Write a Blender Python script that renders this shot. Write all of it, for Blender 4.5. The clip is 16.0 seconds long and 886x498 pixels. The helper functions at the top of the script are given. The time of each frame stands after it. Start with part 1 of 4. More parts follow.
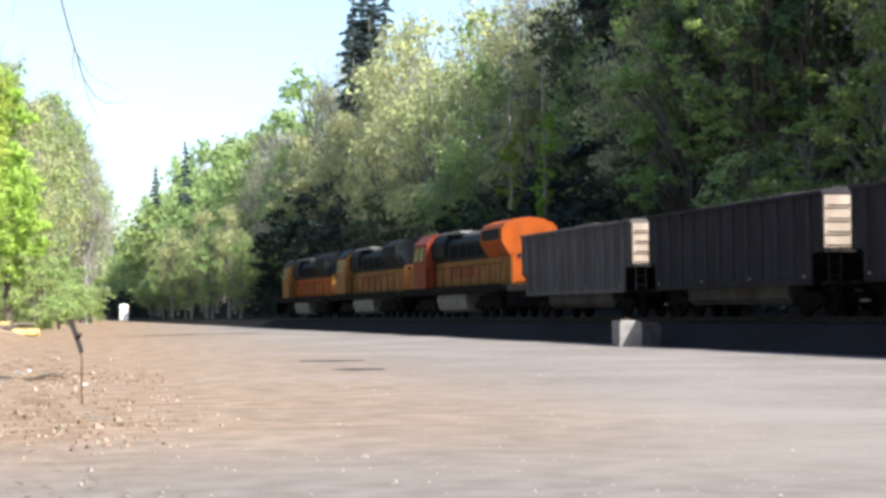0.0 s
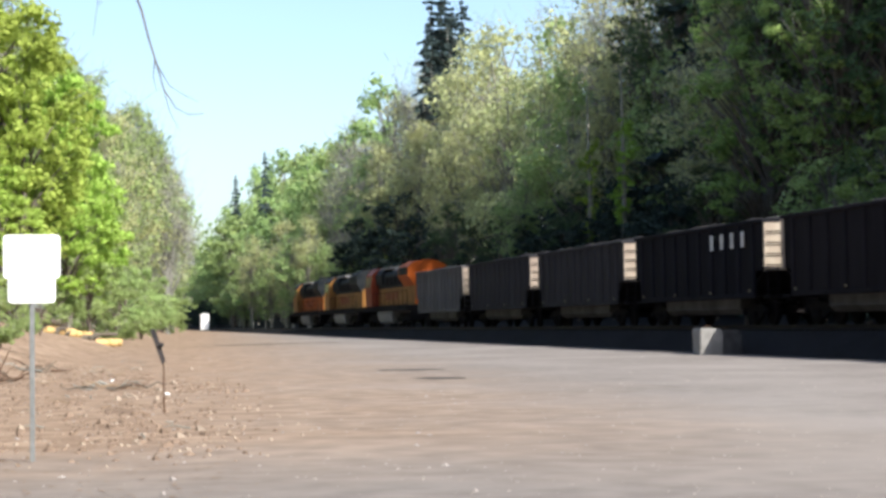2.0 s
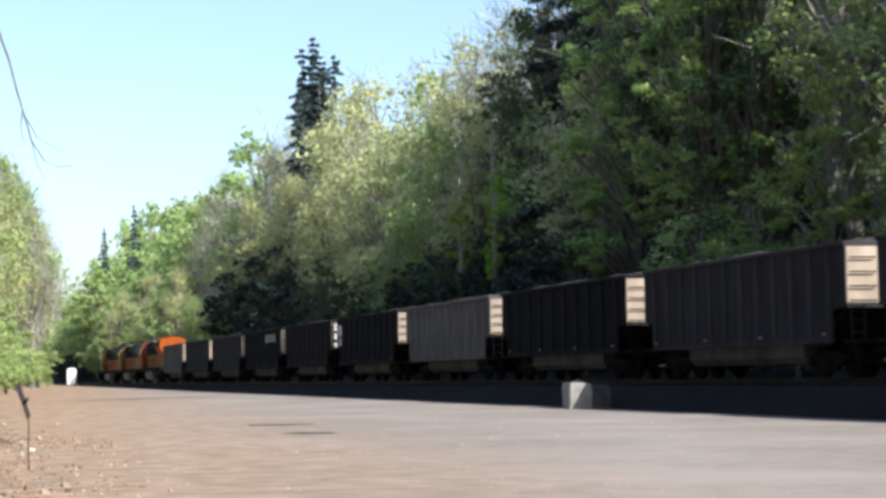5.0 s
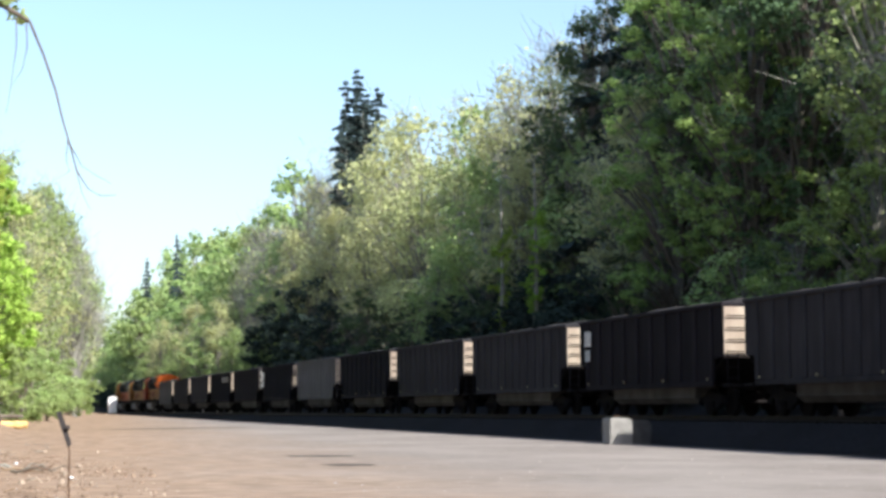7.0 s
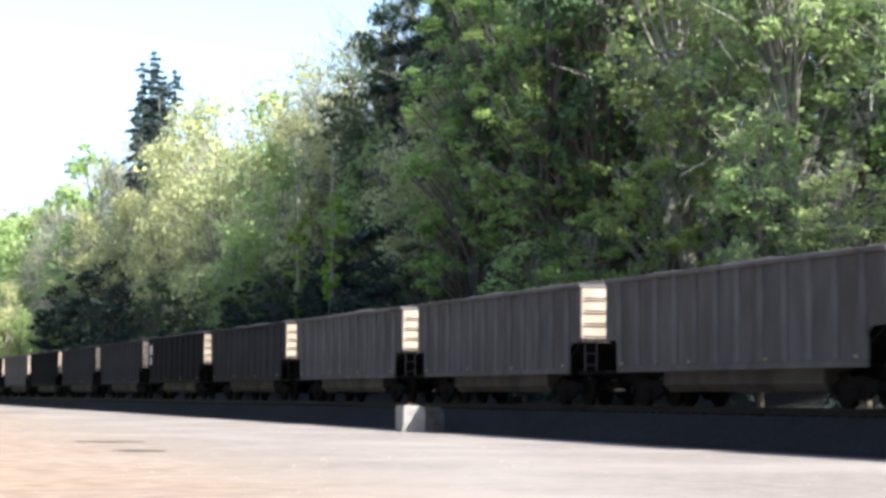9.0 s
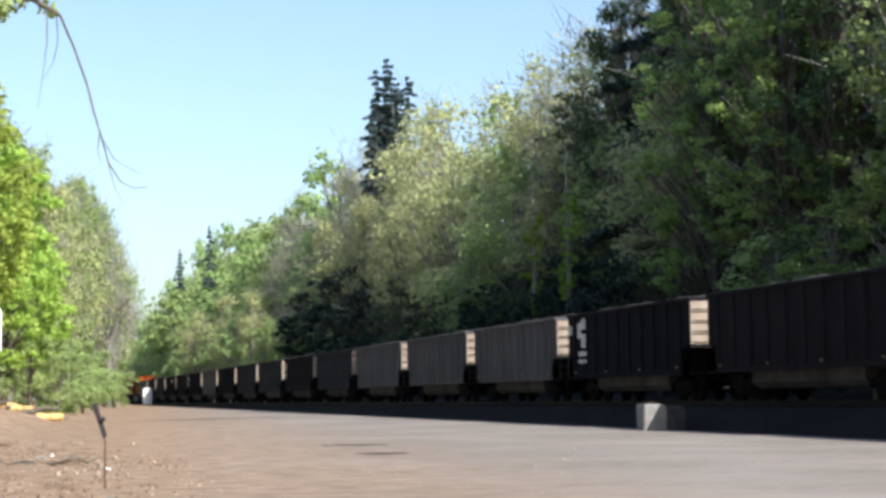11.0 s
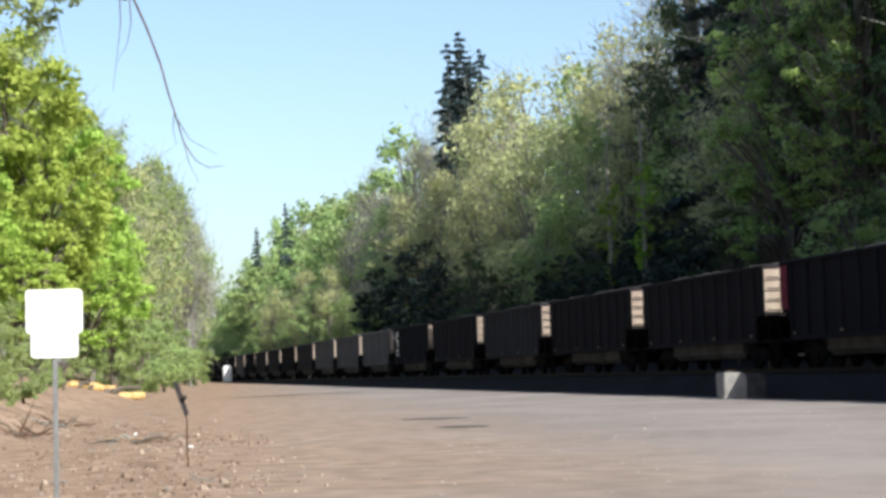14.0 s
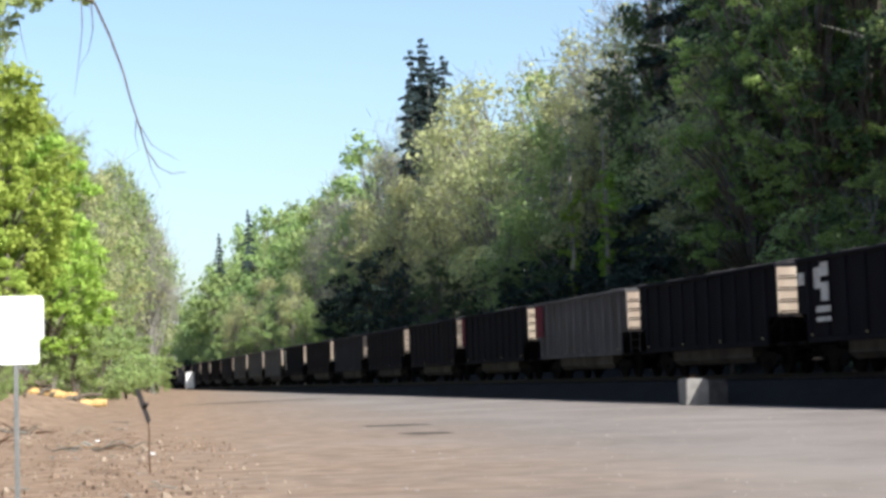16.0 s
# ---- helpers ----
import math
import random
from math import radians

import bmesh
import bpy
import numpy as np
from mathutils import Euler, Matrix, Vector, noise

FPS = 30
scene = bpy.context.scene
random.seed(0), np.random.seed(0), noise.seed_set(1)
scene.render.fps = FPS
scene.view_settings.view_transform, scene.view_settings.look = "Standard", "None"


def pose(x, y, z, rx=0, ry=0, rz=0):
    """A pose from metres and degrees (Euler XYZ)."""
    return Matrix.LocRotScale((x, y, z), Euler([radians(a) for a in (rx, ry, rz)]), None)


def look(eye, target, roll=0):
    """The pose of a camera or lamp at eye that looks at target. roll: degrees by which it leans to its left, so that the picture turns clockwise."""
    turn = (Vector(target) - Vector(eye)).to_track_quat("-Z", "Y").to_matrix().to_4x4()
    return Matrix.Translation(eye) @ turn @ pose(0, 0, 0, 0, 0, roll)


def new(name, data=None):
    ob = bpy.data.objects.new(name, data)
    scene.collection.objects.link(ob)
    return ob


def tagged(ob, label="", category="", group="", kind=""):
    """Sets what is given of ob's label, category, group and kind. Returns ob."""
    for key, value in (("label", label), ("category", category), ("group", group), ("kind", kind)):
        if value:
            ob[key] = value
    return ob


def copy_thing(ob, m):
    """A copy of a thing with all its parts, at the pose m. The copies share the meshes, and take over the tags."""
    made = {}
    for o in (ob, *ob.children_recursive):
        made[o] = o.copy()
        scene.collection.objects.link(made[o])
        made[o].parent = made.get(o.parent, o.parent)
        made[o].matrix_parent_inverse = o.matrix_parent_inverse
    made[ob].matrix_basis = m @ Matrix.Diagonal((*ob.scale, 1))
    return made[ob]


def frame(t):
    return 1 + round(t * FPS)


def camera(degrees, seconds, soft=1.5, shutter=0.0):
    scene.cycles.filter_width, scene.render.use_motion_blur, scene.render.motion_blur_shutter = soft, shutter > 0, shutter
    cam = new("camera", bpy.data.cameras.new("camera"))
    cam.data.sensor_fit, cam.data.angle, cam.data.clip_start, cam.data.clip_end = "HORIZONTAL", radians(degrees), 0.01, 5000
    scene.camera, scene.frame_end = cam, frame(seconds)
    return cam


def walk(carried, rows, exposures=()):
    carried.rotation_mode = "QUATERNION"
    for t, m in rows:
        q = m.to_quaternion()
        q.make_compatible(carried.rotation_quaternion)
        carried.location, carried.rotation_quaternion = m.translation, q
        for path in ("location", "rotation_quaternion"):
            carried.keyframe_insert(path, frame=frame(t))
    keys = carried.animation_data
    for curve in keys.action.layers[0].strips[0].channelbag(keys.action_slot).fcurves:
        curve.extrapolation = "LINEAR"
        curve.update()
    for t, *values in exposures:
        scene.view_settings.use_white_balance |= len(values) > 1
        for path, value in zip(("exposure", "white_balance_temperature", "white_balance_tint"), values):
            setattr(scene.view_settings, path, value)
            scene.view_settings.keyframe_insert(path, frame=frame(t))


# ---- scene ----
EYE = 1.2
cam = camera(27.54, 16.0, soft=3.3, shutter=0.2)
walk(cam, [
    (0.0, pose(0, 0, EYE, 92.094, 0.527, -14.664)),
    (0.5, pose(0, 0, EYE, 92.039, 0.481, -14.155)),
    (1.0, pose(0, 0, EYE, 92.476, 0.141, -15.403)),
    (1.5, pose(0, 0, EYE, 92.790, 0.519, -12.460)),
    (2.0, pose(0, 0, EYE, 92.399, 0.735, -12.152)),
    (2.5, pose(0, 0, EYE, 93.368, 0.993, -11.967)),
    (3.0, pose(0, 0, EYE, 94.037, 1.359, -13.702)),
    (3.5, pose(0, 0, EYE, 94.284, 1.026, -15.801)),
    (4.0, pose(0, 0, EYE, 94.184, 1.066, -15.960)),
    (6.5, pose(0, 0, EYE, 94.095, 0.073, -16.479)),
    (7.0, pose(0, 0, EYE, 95.120, -0.004, -14.980)),
    (7.5, pose(0, 0, EYE, 94.812, -0.403, -13.686)),
    (8.0, pose(0, 0, EYE, 95.472, -1.090, -15.961)),
    (8.5, pose(0, 0, EYE, 95.193, -0.714, -18.922)),
    (9.0, pose(0, 0, EYE, 94.739, -0.476, -21.491)),
    (9.5, pose(0, 0, EYE, 93.860, 0.091, -16.376)),
    (9.7, pose(0, 0, EYE, 93.430, 0.688, -15.256)),
    (11.8, pose(0, 0, EYE, 95.402, 0.380, -13.304)),
    (12.0, pose(0, 0, EYE, 95.151, 0.418, -13.106)),
    (12.5, pose(0, 0, EYE, 94.579, 0.707, -12.067)),
    (13.0, pose(0, 0, EYE, 94.124, 1.174, -12.238)),
    (13.5, pose(0, 0, EYE, 94.028, 1.229, -12.212)),
    (14.0, pose(0, 0, EYE, 93.945, 1.611, -11.436)),
    (14.5, pose(0, 0, EYE, 94.036, 1.690, -12.057)),
    (15.0, pose(0, 0, EYE, 93.691, 1.523, -12.593)),
    (15.5, pose(0, 0, EYE, 94.277, 1.700, -12.656)),
    (16.0, pose(0, 0, EYE, 94.116, 1.685, -12.607)),
], exposures=[(t, stops, 6100, 9) for t, stops in ((0.0, 1.27), (2.5, 0.94), (7.0, 1.12), (8.0, 0.97), (8.5, 1.32), (9.0, 1.75), (9.7, 1.45), (11.8, 0.8), (16.0, 0.8))])

# ---- light ----
SUN = Vector((0.60, -1.05, 1.0)).normalized()
world = bpy.data.worlds.new("sky")
scene.world = world
world.use_nodes = True
wn = world.node_tree.nodes
sky = wn.new("ShaderNodeTexSky")
sky.sky_type = "NISHITA"
sky.sun_disc = False
sky.sun_elevation = math.asin(SUN.z)
sky.sun_rotation = math.atan2(SUN.x, SUN.y)
sky.air_density, sky.dust_density, sky.ozone_density = 1.0, 2.0, 1.0
wn["Background"].inputs["Strength"].default_value = 0.123
world.node_tree.links.new(sky.outputs["Color"], wn["Background"].inputs["Color"])
sun_data = bpy.data.lights.new("sun", "SUN")
sun_data.energy, sun_data.angle, sun_data.color = 4.7, radians(0.5), (1.0, 0.93, 0.82)
sun = new("sun", sun_data)
sun.matrix_world = look(SUN * 200, (0, 0, 0))


# ---- materials ----
def material(name, base, other=None, scale=3.0, rough=0.8, metal=0.0, bump=0.0, fine=30.0, spread=0.0, third=None, third_scale=0.4,
             third_amount=0.5, streak=None, translucent=None, spec=0.03):
    """Two colours mixed by noise at one scale, an optional third at a larger scale, fine grain relief, and a spread of value per object."""
    m = bpy.data.materials.new(name)
    m.use_nodes = True
    nt = m.node_tree
    n, l = nt.nodes, nt.links
    b = n["Principled BSDF"]
    b.inputs["Roughness"].default_value = rough
    b.inputs["Metallic"].default_value = metal
    b.inputs["Specular IOR Level"].default_value = spec
    co = n.new("ShaderNodeTexCoord")
    src = co.outputs["Object"]
    if streak:
        mp = n.new("ShaderNodeMapping")
        mp.inputs["Scale"].default_value = streak
        l.new(src, mp.inputs["Vector"])
        src = mp.outputs["Vector"]
    col = n.new("ShaderNodeMix")
    col.data_type = "RGBA"
    col.inputs["A"].default_value = (*base, 1)
    col.inputs["B"].default_value = (*(other or [c * 0.75 for c in base]), 1)
    tex = n.new("ShaderNodeTexNoise")
    tex.inputs["Scale"].default_value = scale
    tex.inputs["Detail"].default_value = 6
    ramp = n.new("ShaderNodeMapRange")
    ramp.inputs["From Min"].default_value, ramp.inputs["From Max"].default_value = 0.35, 0.65
    l.new(src, tex.inputs["Vector"])
    l.new(tex.outputs["Fac"], ramp.inputs["Value"])
    l.new(ramp.outputs["Result"], col.inputs["Factor"])
    out = col.outputs["Result"]
    if third:
        big = n.new("ShaderNodeTexNoise")
        big.inputs["Scale"].default_value = third_scale
        big.inputs["Detail"].default_value = 5
        l.new(src, big.inputs["Vector"])
        r2 = n.new("ShaderNodeMapRange")
        r2.inputs["From Min"].default_value, r2.inputs["From Max"].default_value = 0.45, 0.65
        r2.inputs["To Max"].default_value = third_amount
        l.new(big.outputs["Fac"], r2.inputs["Value"])
        c2 = n.new("ShaderNodeMix")
        c2.data_type = "RGBA"
        c2.inputs["B"].default_value = (*third, 1)
        l.new(out, c2.inputs["A"])
        l.new(r2.outputs["Result"], c2.inputs["Factor"])
        out = c2.outputs["Result"]
    if spread:
        info = n.new("ShaderNodeObjectInfo")
        geo = n.new("ShaderNodeNewGeometry")
        add = n.new("ShaderNodeMath")
        l.new(info.outputs["Random"], add.inputs[0])
        l.new(geo.outputs["Random Per Island"], add.inputs[1])
        mr = n.new("ShaderNodeMapRange")
        mr.inputs["From Max"].default_value = 2.0
        mr.inputs["To Min"].default_value, mr.inputs["To Max"].default_value = 1 - spread, 1 + spread
        l.new(add.outputs["Value"], mr.inputs["Value"])
        hsv = n.new("ShaderNodeHueSaturation")
        l.new(mr.outputs["Result"], hsv.inputs["Value"])
        hue = n.new("ShaderNodeMapRange")
        hue.inputs["To Min"].default_value, hue.inputs["To Max"].default_value = 0.5 - spread * 0.06, 0.5 + spread * 0.06
        l.new(info.outputs["Random"], hue.inputs["Value"])
        l.new(hue.outputs["Result"], hsv.inputs["Hue"])
        l.new(out, hsv.inputs["Color"])
        out = hsv.outputs["Color"]
    l.new(out, b.inputs["Base Color"])
    if bump:
        grain = n.new("ShaderNodeTexNoise")
        grain.inputs["Scale"].default_value = fine
        grain.inputs["Detail"].default_value = 8
        l.new(src, grain.inputs["Vector"])
        bp = n.new("ShaderNodeBump")
        bp.inputs["Strength"].default_value = min(1.0, bump)
        bp.inputs["Distance"].default_value = 0.05
        l.new(grain.outputs["Fac"], bp.inputs["Height"])
        l.new(bp.outputs["Normal"], b.inputs["Normal"])
    if translucent:
        tr = n.new("ShaderNodeBsdfTranslucent")
        mx = n.new("ShaderNodeMixShader")
        mx.inputs[0].default_value = translucent
        l.new(out, tr.inputs["Color"])
        l.new(b.outputs[0], mx.inputs[1])
        l.new(tr.outputs[0], mx.inputs[2])
        l.new(mx.outputs[0], n["Material Output"].inputs["Surface"])
    return m


# wagon body colours are lowered to deepen the flanks' shade; sunlit ends stay pale
ALU = material("weathered aluminium", (0.112, 0.108, 0.110), (0.078, 0.075, 0.077), 1.5, 0.8, 0.0, 0.15, 12, 0.25, third=(0.07, 0.06, 0.052), third_amount=0.6, streak=(1, 1.6, 0.35))
DULL = material("shade-dark aluminium", (0.038, 0.037, 0.041), (0.026, 0.025, 0.028), 1.5, 0.8, 0.0, 0.15, 12, 0.25, third=(0.024, 0.022, 0.022), third_amount=0.6, streak=(1, 1.6, 0.35))
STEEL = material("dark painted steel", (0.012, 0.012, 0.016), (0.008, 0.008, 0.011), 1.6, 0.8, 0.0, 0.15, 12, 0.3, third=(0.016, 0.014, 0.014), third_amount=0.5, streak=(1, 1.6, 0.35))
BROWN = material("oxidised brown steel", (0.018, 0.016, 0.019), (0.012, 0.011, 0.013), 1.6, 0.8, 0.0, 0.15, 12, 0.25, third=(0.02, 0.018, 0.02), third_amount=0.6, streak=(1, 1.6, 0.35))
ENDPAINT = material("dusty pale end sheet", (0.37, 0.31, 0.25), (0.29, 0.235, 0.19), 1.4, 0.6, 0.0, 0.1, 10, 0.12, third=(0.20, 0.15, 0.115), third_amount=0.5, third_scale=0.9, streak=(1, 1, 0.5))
RUNNING = material("grimy running gear", (0.009, 0.009, 0.010), (0.015, 0.013, 0.013), 5, 0.9, 0.0, 0.2)
TUBMAT = material("dusty tub plate", (0.085, 0.082, 0.08), (0.05, 0.048, 0.047), 1.2, 0.8, 0.0, 0.1, 10, 0.2)
COAL = material("coal lumps", (0.022, 0.021, 0.022), (0.05, 0.046, 0.045), 6, 0.7, 0, 1.0, 9)
WHITE = material("white stencil paint", (0.62, 0.62, 0.60), (0.42, 0.41, 0.39), 4, 0.7)
RED = material("faded crimson paint", (0.15, 0.026, 0.045), (0.10, 0.022, 0.034), 3, 0.7)
YELLOWP = material("yellow reflector paint", (0.30, 0.26, 0.16), (0.22, 0.19, 0.12), 4, 0.6)
ORANGE = material("orange locomotive paint", (0.33, 0.074, 0.013), (0.24, 0.053, 0.011), 1.2, 0.5, 0, 0.04, 10, third=(0.16, 0.05, 0.02), third_amount=0.45)
YELLOW = material("warm yellow locomotive paint", (0.27, 0.13, 0.038), (0.19, 0.092, 0.03), 1.2, 0.5, 0, 0.04, 10, third=(0.12, 0.06, 0.03), third_amount=0.45)
FADEDRED = material("faded brick red locomotive paint", (0.21, 0.045, 0.022), (0.15, 0.035, 0.02), 1.2, 0.5, 0, 0.04, 10)
ROOFDARK = material("sooty dark green roof and shaded housing", (0.011, 0.014, 0.017), (0.022, 0.024, 0.026), 2, 0.6, 0, 0.1)
SILVER = material("dull silver paint", (0.24, 0.235, 0.23), (0.16, 0.155, 0.15), 2, 0.6, 0.0, 0.05)
GLASS = material("dark cab glass", (0.012, 0.015, 0.018), (0.02, 0.022, 0.025), 2, 0.08, spec=0.5)
RAIL = material("worn rail steel", (0.04, 0.033, 0.03), (0.025, 0.02, 0.018), 4, 0.6, 0.2, 0.1)
TIE = material("creosoted timber", (0.032, 0.027, 0.023), (0.02, 0.017, 0.015), 5, 0.9, 0, 0.4, 25, 0.2)
# near black: the shade beneath the train is in the stone's colour
BALLAST = material("shade-dark crushed stone", (0.026, 0.025, 0.026), (0.016, 0.015, 0.016), 9, 0.9, 0, 1.0, 14, third=(0.014, 0.013, 0.013), third_amount=0.5)
CONCRETE = material("weathered concrete", (0.28, 0.27, 0.255), (0.21, 0.20, 0.19), 3, 0.85, 0, 0.4, 20, third=(0.16, 0.155, 0.14), third_scale=1.2)
# darker copy of the concrete: the train's shade is put into this colour
DARKBLOCK = material("shade-dark concrete", (0.085, 0.083, 0.082), (0.055, 0.053, 0.053), 3, 0.9, 0, 0.4, 20)
SIGNWHITE = material("white sheet metal", (0.82, 0.83, 0.84), (0.76, 0.77, 0.78), 4, 0.4)
GALV = material("galvanised post", (0.28, 0.29, 0.29), (0.20, 0.21, 0.21), 8, 0.5, 0.6, 0.05)
GREYPRINT = material("grey print", (0.40, 0.41, 0.42), (0.34, 0.34, 0.35), 8, 0.6)
RUST = material("rusty iron", (0.12, 0.075, 0.05), (0.08, 0.05, 0.036), 9, 0.85, 0.2, 0.3)
CLOD = material("crumbled brown earth and leaves", (0.20, 0.148, 0.108), (0.13, 0.094, 0.07), 3, 0.95, 0, 0.3, 20, 0.5)
PALECLOD = material("pale dry wood chips", (0.29, 0.235, 0.18), (0.22, 0.175, 0.135), 3, 0.95, 0, 0.2, 20, 0.3)
DARKRAG = material("dark weathered plate", (0.03, 0.028, 0.03), (0.05, 0.045, 0.045), 9, 0.8)
CUTWOOD = material("pale cut timber", (0.62, 0.44, 0.20), (0.50, 0.33, 0.14), 6, 0.8, 0, 0.2)
BARK = material("grey brown bark", (0.15, 0.125, 0.10), (0.085, 0.07, 0.058), 5, 0.95, 0, 0.6, 18, third=(0.22, 0.21, 0.18))
ALDERBARK = material("pale mossy bark", (0.30, 0.28, 0.25), (0.17, 0.16, 0.13), 3, 0.9, 0, 0.4, 18, third=(0.12, 0.13, 0.06))
TWIG = material("bare grey twigs", (0.27, 0.265, 0.235), (0.19, 0.185, 0.165), 5, 0.9)
LEAF_BRIGHT = material("fresh spring leaves", (0.44, 0.56, 0.13), (0.31, 0.42, 0.085), 0.7, 0.5, 0, 0, 0, 0.3, translucent=0.45)
LEAF_MAPLE = material("green maple leaves", (0.35, 0.48, 0.155), (0.195, 0.29, 0.088), 0.6, 0.55, 0, 0, 0, 0.4, translucent=0.5)
LEAF_MID = material("young olive leaves", (0.37, 0.47, 0.19), (0.26, 0.345, 0.13), 0.5, 0.55, 0, 0, 0, 0.22, translucent=0.42)
LEAF_PALE = material("pale catkin leaves", (0.51, 0.53, 0.26), (0.41, 0.43, 0.205), 0.5, 0.6, 0, 0, 0, 0.2, translucent=0.42)
LEAF_DARK = material("dark green leaves", (0.115, 0.16, 0.072), (0.06, 0.09, 0.047), 0.6, 0.5, 0, 0, 0, 0.4, translucent=0.3)
# leaf colour lowered to hold the shade at the wood's base
LEAF_UNDER = material("shade-dark understorey leaves", (0.044, 0.062, 0.050), (0.028, 0.041, 0.035), 0.6, 0.6, 0, 0, 0, 0.3, translucent=0.12)
NEEDLE = material("blue green needles", (0.045, 0.066, 0.064), (0.062, 0.088, 0.088), 0.6, 0.6, 0, 0, 0, 0.3, translucent=0.1)
IVY = material("ivy leaves", (0.30, 0.42, 0.07), (0.20, 0.30, 0.05), 0.8, 0.45, 0, 0, 0, 0.3, translucent=0.4)
DARKPATCH = material("dark patch on gravel", (0.072, 0.062, 0.055), (0.11, 0.095, 0.084), 1.5, 0.9, 0, 0.4, 12)
STONE = material("loose grey stone", (0.31, 0.28, 0.255), (0.24, 0.215, 0.195), 4, 0.95, 0, 0.2, 20, 0.3)
LITTERLEAF = material("dry leaf litter", (0.25, 0.18, 0.125), (0.18, 0.13, 0.09), 3, 0.9, 0, 0.2, 20, 0.3)


def ground_material():
    """Grey gravel with pale worn patches, and brown earth and litter towards the wooded bank."""
    m = material("gravel lot", (0.212, 0.187, 0.169), (0.165, 0.145, 0.131), 2.2, 0.95, 0, 0.03, 8, third=(0.242, 0.217, 0.198), third_scale=0.16, third_amount=0.9)
    nt = m.node_tree
    n, l = nt.nodes, nt.links
    b = n["Principled BSDF"]
    gravel = b.inputs["Base Color"].links[0].from_socket
    co = n.new("ShaderNodeTexCoord")
    sep = n.new("ShaderNodeSeparateXYZ")
    l.new(co.outputs["Object"], sep.inputs[0])
    edge = n.new("ShaderNodeTexNoise")
    edge.inputs["Scale"].default_value = 0.25
    edge.inputs["Detail"].default_value = 7
    l.new(co.outputs["Object"], edge.inputs["Vector"])
    # the bank's edge runs slantwise away from the lot
    ln = n.new("ShaderNodeMath")
    ln.operation = "MULTIPLY_ADD"
    ln.inputs[1].default_value, ln.inputs[2].default_value = -0.085, -2.6
    l.new(sep.outputs["Y"], ln.inputs[0])
    dx = n.new("ShaderNodeMath")
    l.new(sep.outputs["X"], dx.inputs[0])
    l.new(ln.outputs[0], dx.inputs[1])
    wob = n.new("ShaderNodeMath")
    wob.operation = "MULTIPLY_ADD"
    wob.inputs[1].default_value, wob.inputs[2].default_value = 6.0, -3.0
    l.new(edge.outputs["Fac"], wob.inputs[0])
    tot = n.new("ShaderNodeMath")
    l.new(dx.outputs[0], tot.inputs[0])
    l.new(wob.outputs[0], tot.inputs[1])
    fac = n.new("ShaderNodeMapRange")
    fac.inputs["From Min"].default_value, fac.inputs["From Max"].default_value = 5.6, -3.4
    l.new(tot.outputs[0], fac.inputs["Value"])
    # the earth begins some way out; nearer in the lot is all gravel
    near = n.new("ShaderNodeMath")
    near.operation = "MULTIPLY_ADD"
    near.inputs[1].default_value = 7.0
    l.new(edge.outputs["Fac"], near.inputs[0])
    l.new(sep.outputs["Y"], near.inputs[2])
    nearfac = n.new("ShaderNodeMapRange")
    nearfac.inputs["From Min"].default_value, nearfac.inputs["From Max"].default_value = 16.0, 23.0
    l.new(near.outputs[0], nearfac.inputs["Value"])
    both = n.new("ShaderNodeMath")
    both.operation = "MULTIPLY"
    l.new(fac.outputs["Result"], both.inputs[0])
    l.new(nearfac.outputs["Result"], both.inputs[1])
    litter = n.new("ShaderNodeTexNoise")
    litter.inputs["Scale"].default_value = 1.6
    litter.inputs["Detail"].default_value = 9
    l.new(co.outputs["Object"], litter.inputs["Vector"])
    ramp = n.new("ShaderNodeValToRGB")
    ramp.color_ramp.elements[0].position, ramp.color_ramp.elements[0].color = 0.36, (0.185, 0.128, 0.09, 1)
    ramp.color_ramp.elements[1].position, ramp.color_ramp.elements[1].color = 0.66, (0.315, 0.232, 0.168, 1)
    l.new(litter.outputs["Fac"], ramp.inputs["Fac"])
    mix = n.new("ShaderNodeMix")
    mix.data_type = "RGBA"
    l.new(both.outputs[0], mix.inputs["Factor"])
    l.new(gravel, mix.inputs["A"])
    l.new(ramp.outputs["Color"], mix.inputs["B"])
    # shade put into the ground colour along the track and woodland floor beyond
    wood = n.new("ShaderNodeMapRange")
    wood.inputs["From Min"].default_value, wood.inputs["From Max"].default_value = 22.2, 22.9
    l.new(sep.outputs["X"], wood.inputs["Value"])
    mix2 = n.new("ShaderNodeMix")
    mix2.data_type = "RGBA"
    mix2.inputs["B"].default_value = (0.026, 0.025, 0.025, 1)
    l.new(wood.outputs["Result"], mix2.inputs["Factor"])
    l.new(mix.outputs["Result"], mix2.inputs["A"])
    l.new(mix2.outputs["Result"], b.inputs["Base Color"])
    return m


GROUND = ground_material()


# ---- mesh tools ----
def box(bm, x0, x1, y0, y1, z0, z1, bevel=0.0):
    vs = [bm.verts.new(c) for c in ((x0, y0, z0), (x1, y0, z0), (x1, y1, z0), (x0, y1, z0), (x0, y0, z1), (x1, y0, z1), (x1, y1, z1), (x0, y1, z1))]
    fs = [bm.faces.new([vs[i] for i in q]) for q in ((3, 2, 1, 0), (4, 5, 6, 7), (0, 1, 5, 4), (1, 2, 6, 5), (2, 3, 7, 6), (3, 0, 4, 7))]
    if bevel:
        es = list({e for f in fs for e in f.edges})
        bmesh.ops.bevel(bm, geom=es, offset=bevel, segments=1, affect="EDGES")
    return bm


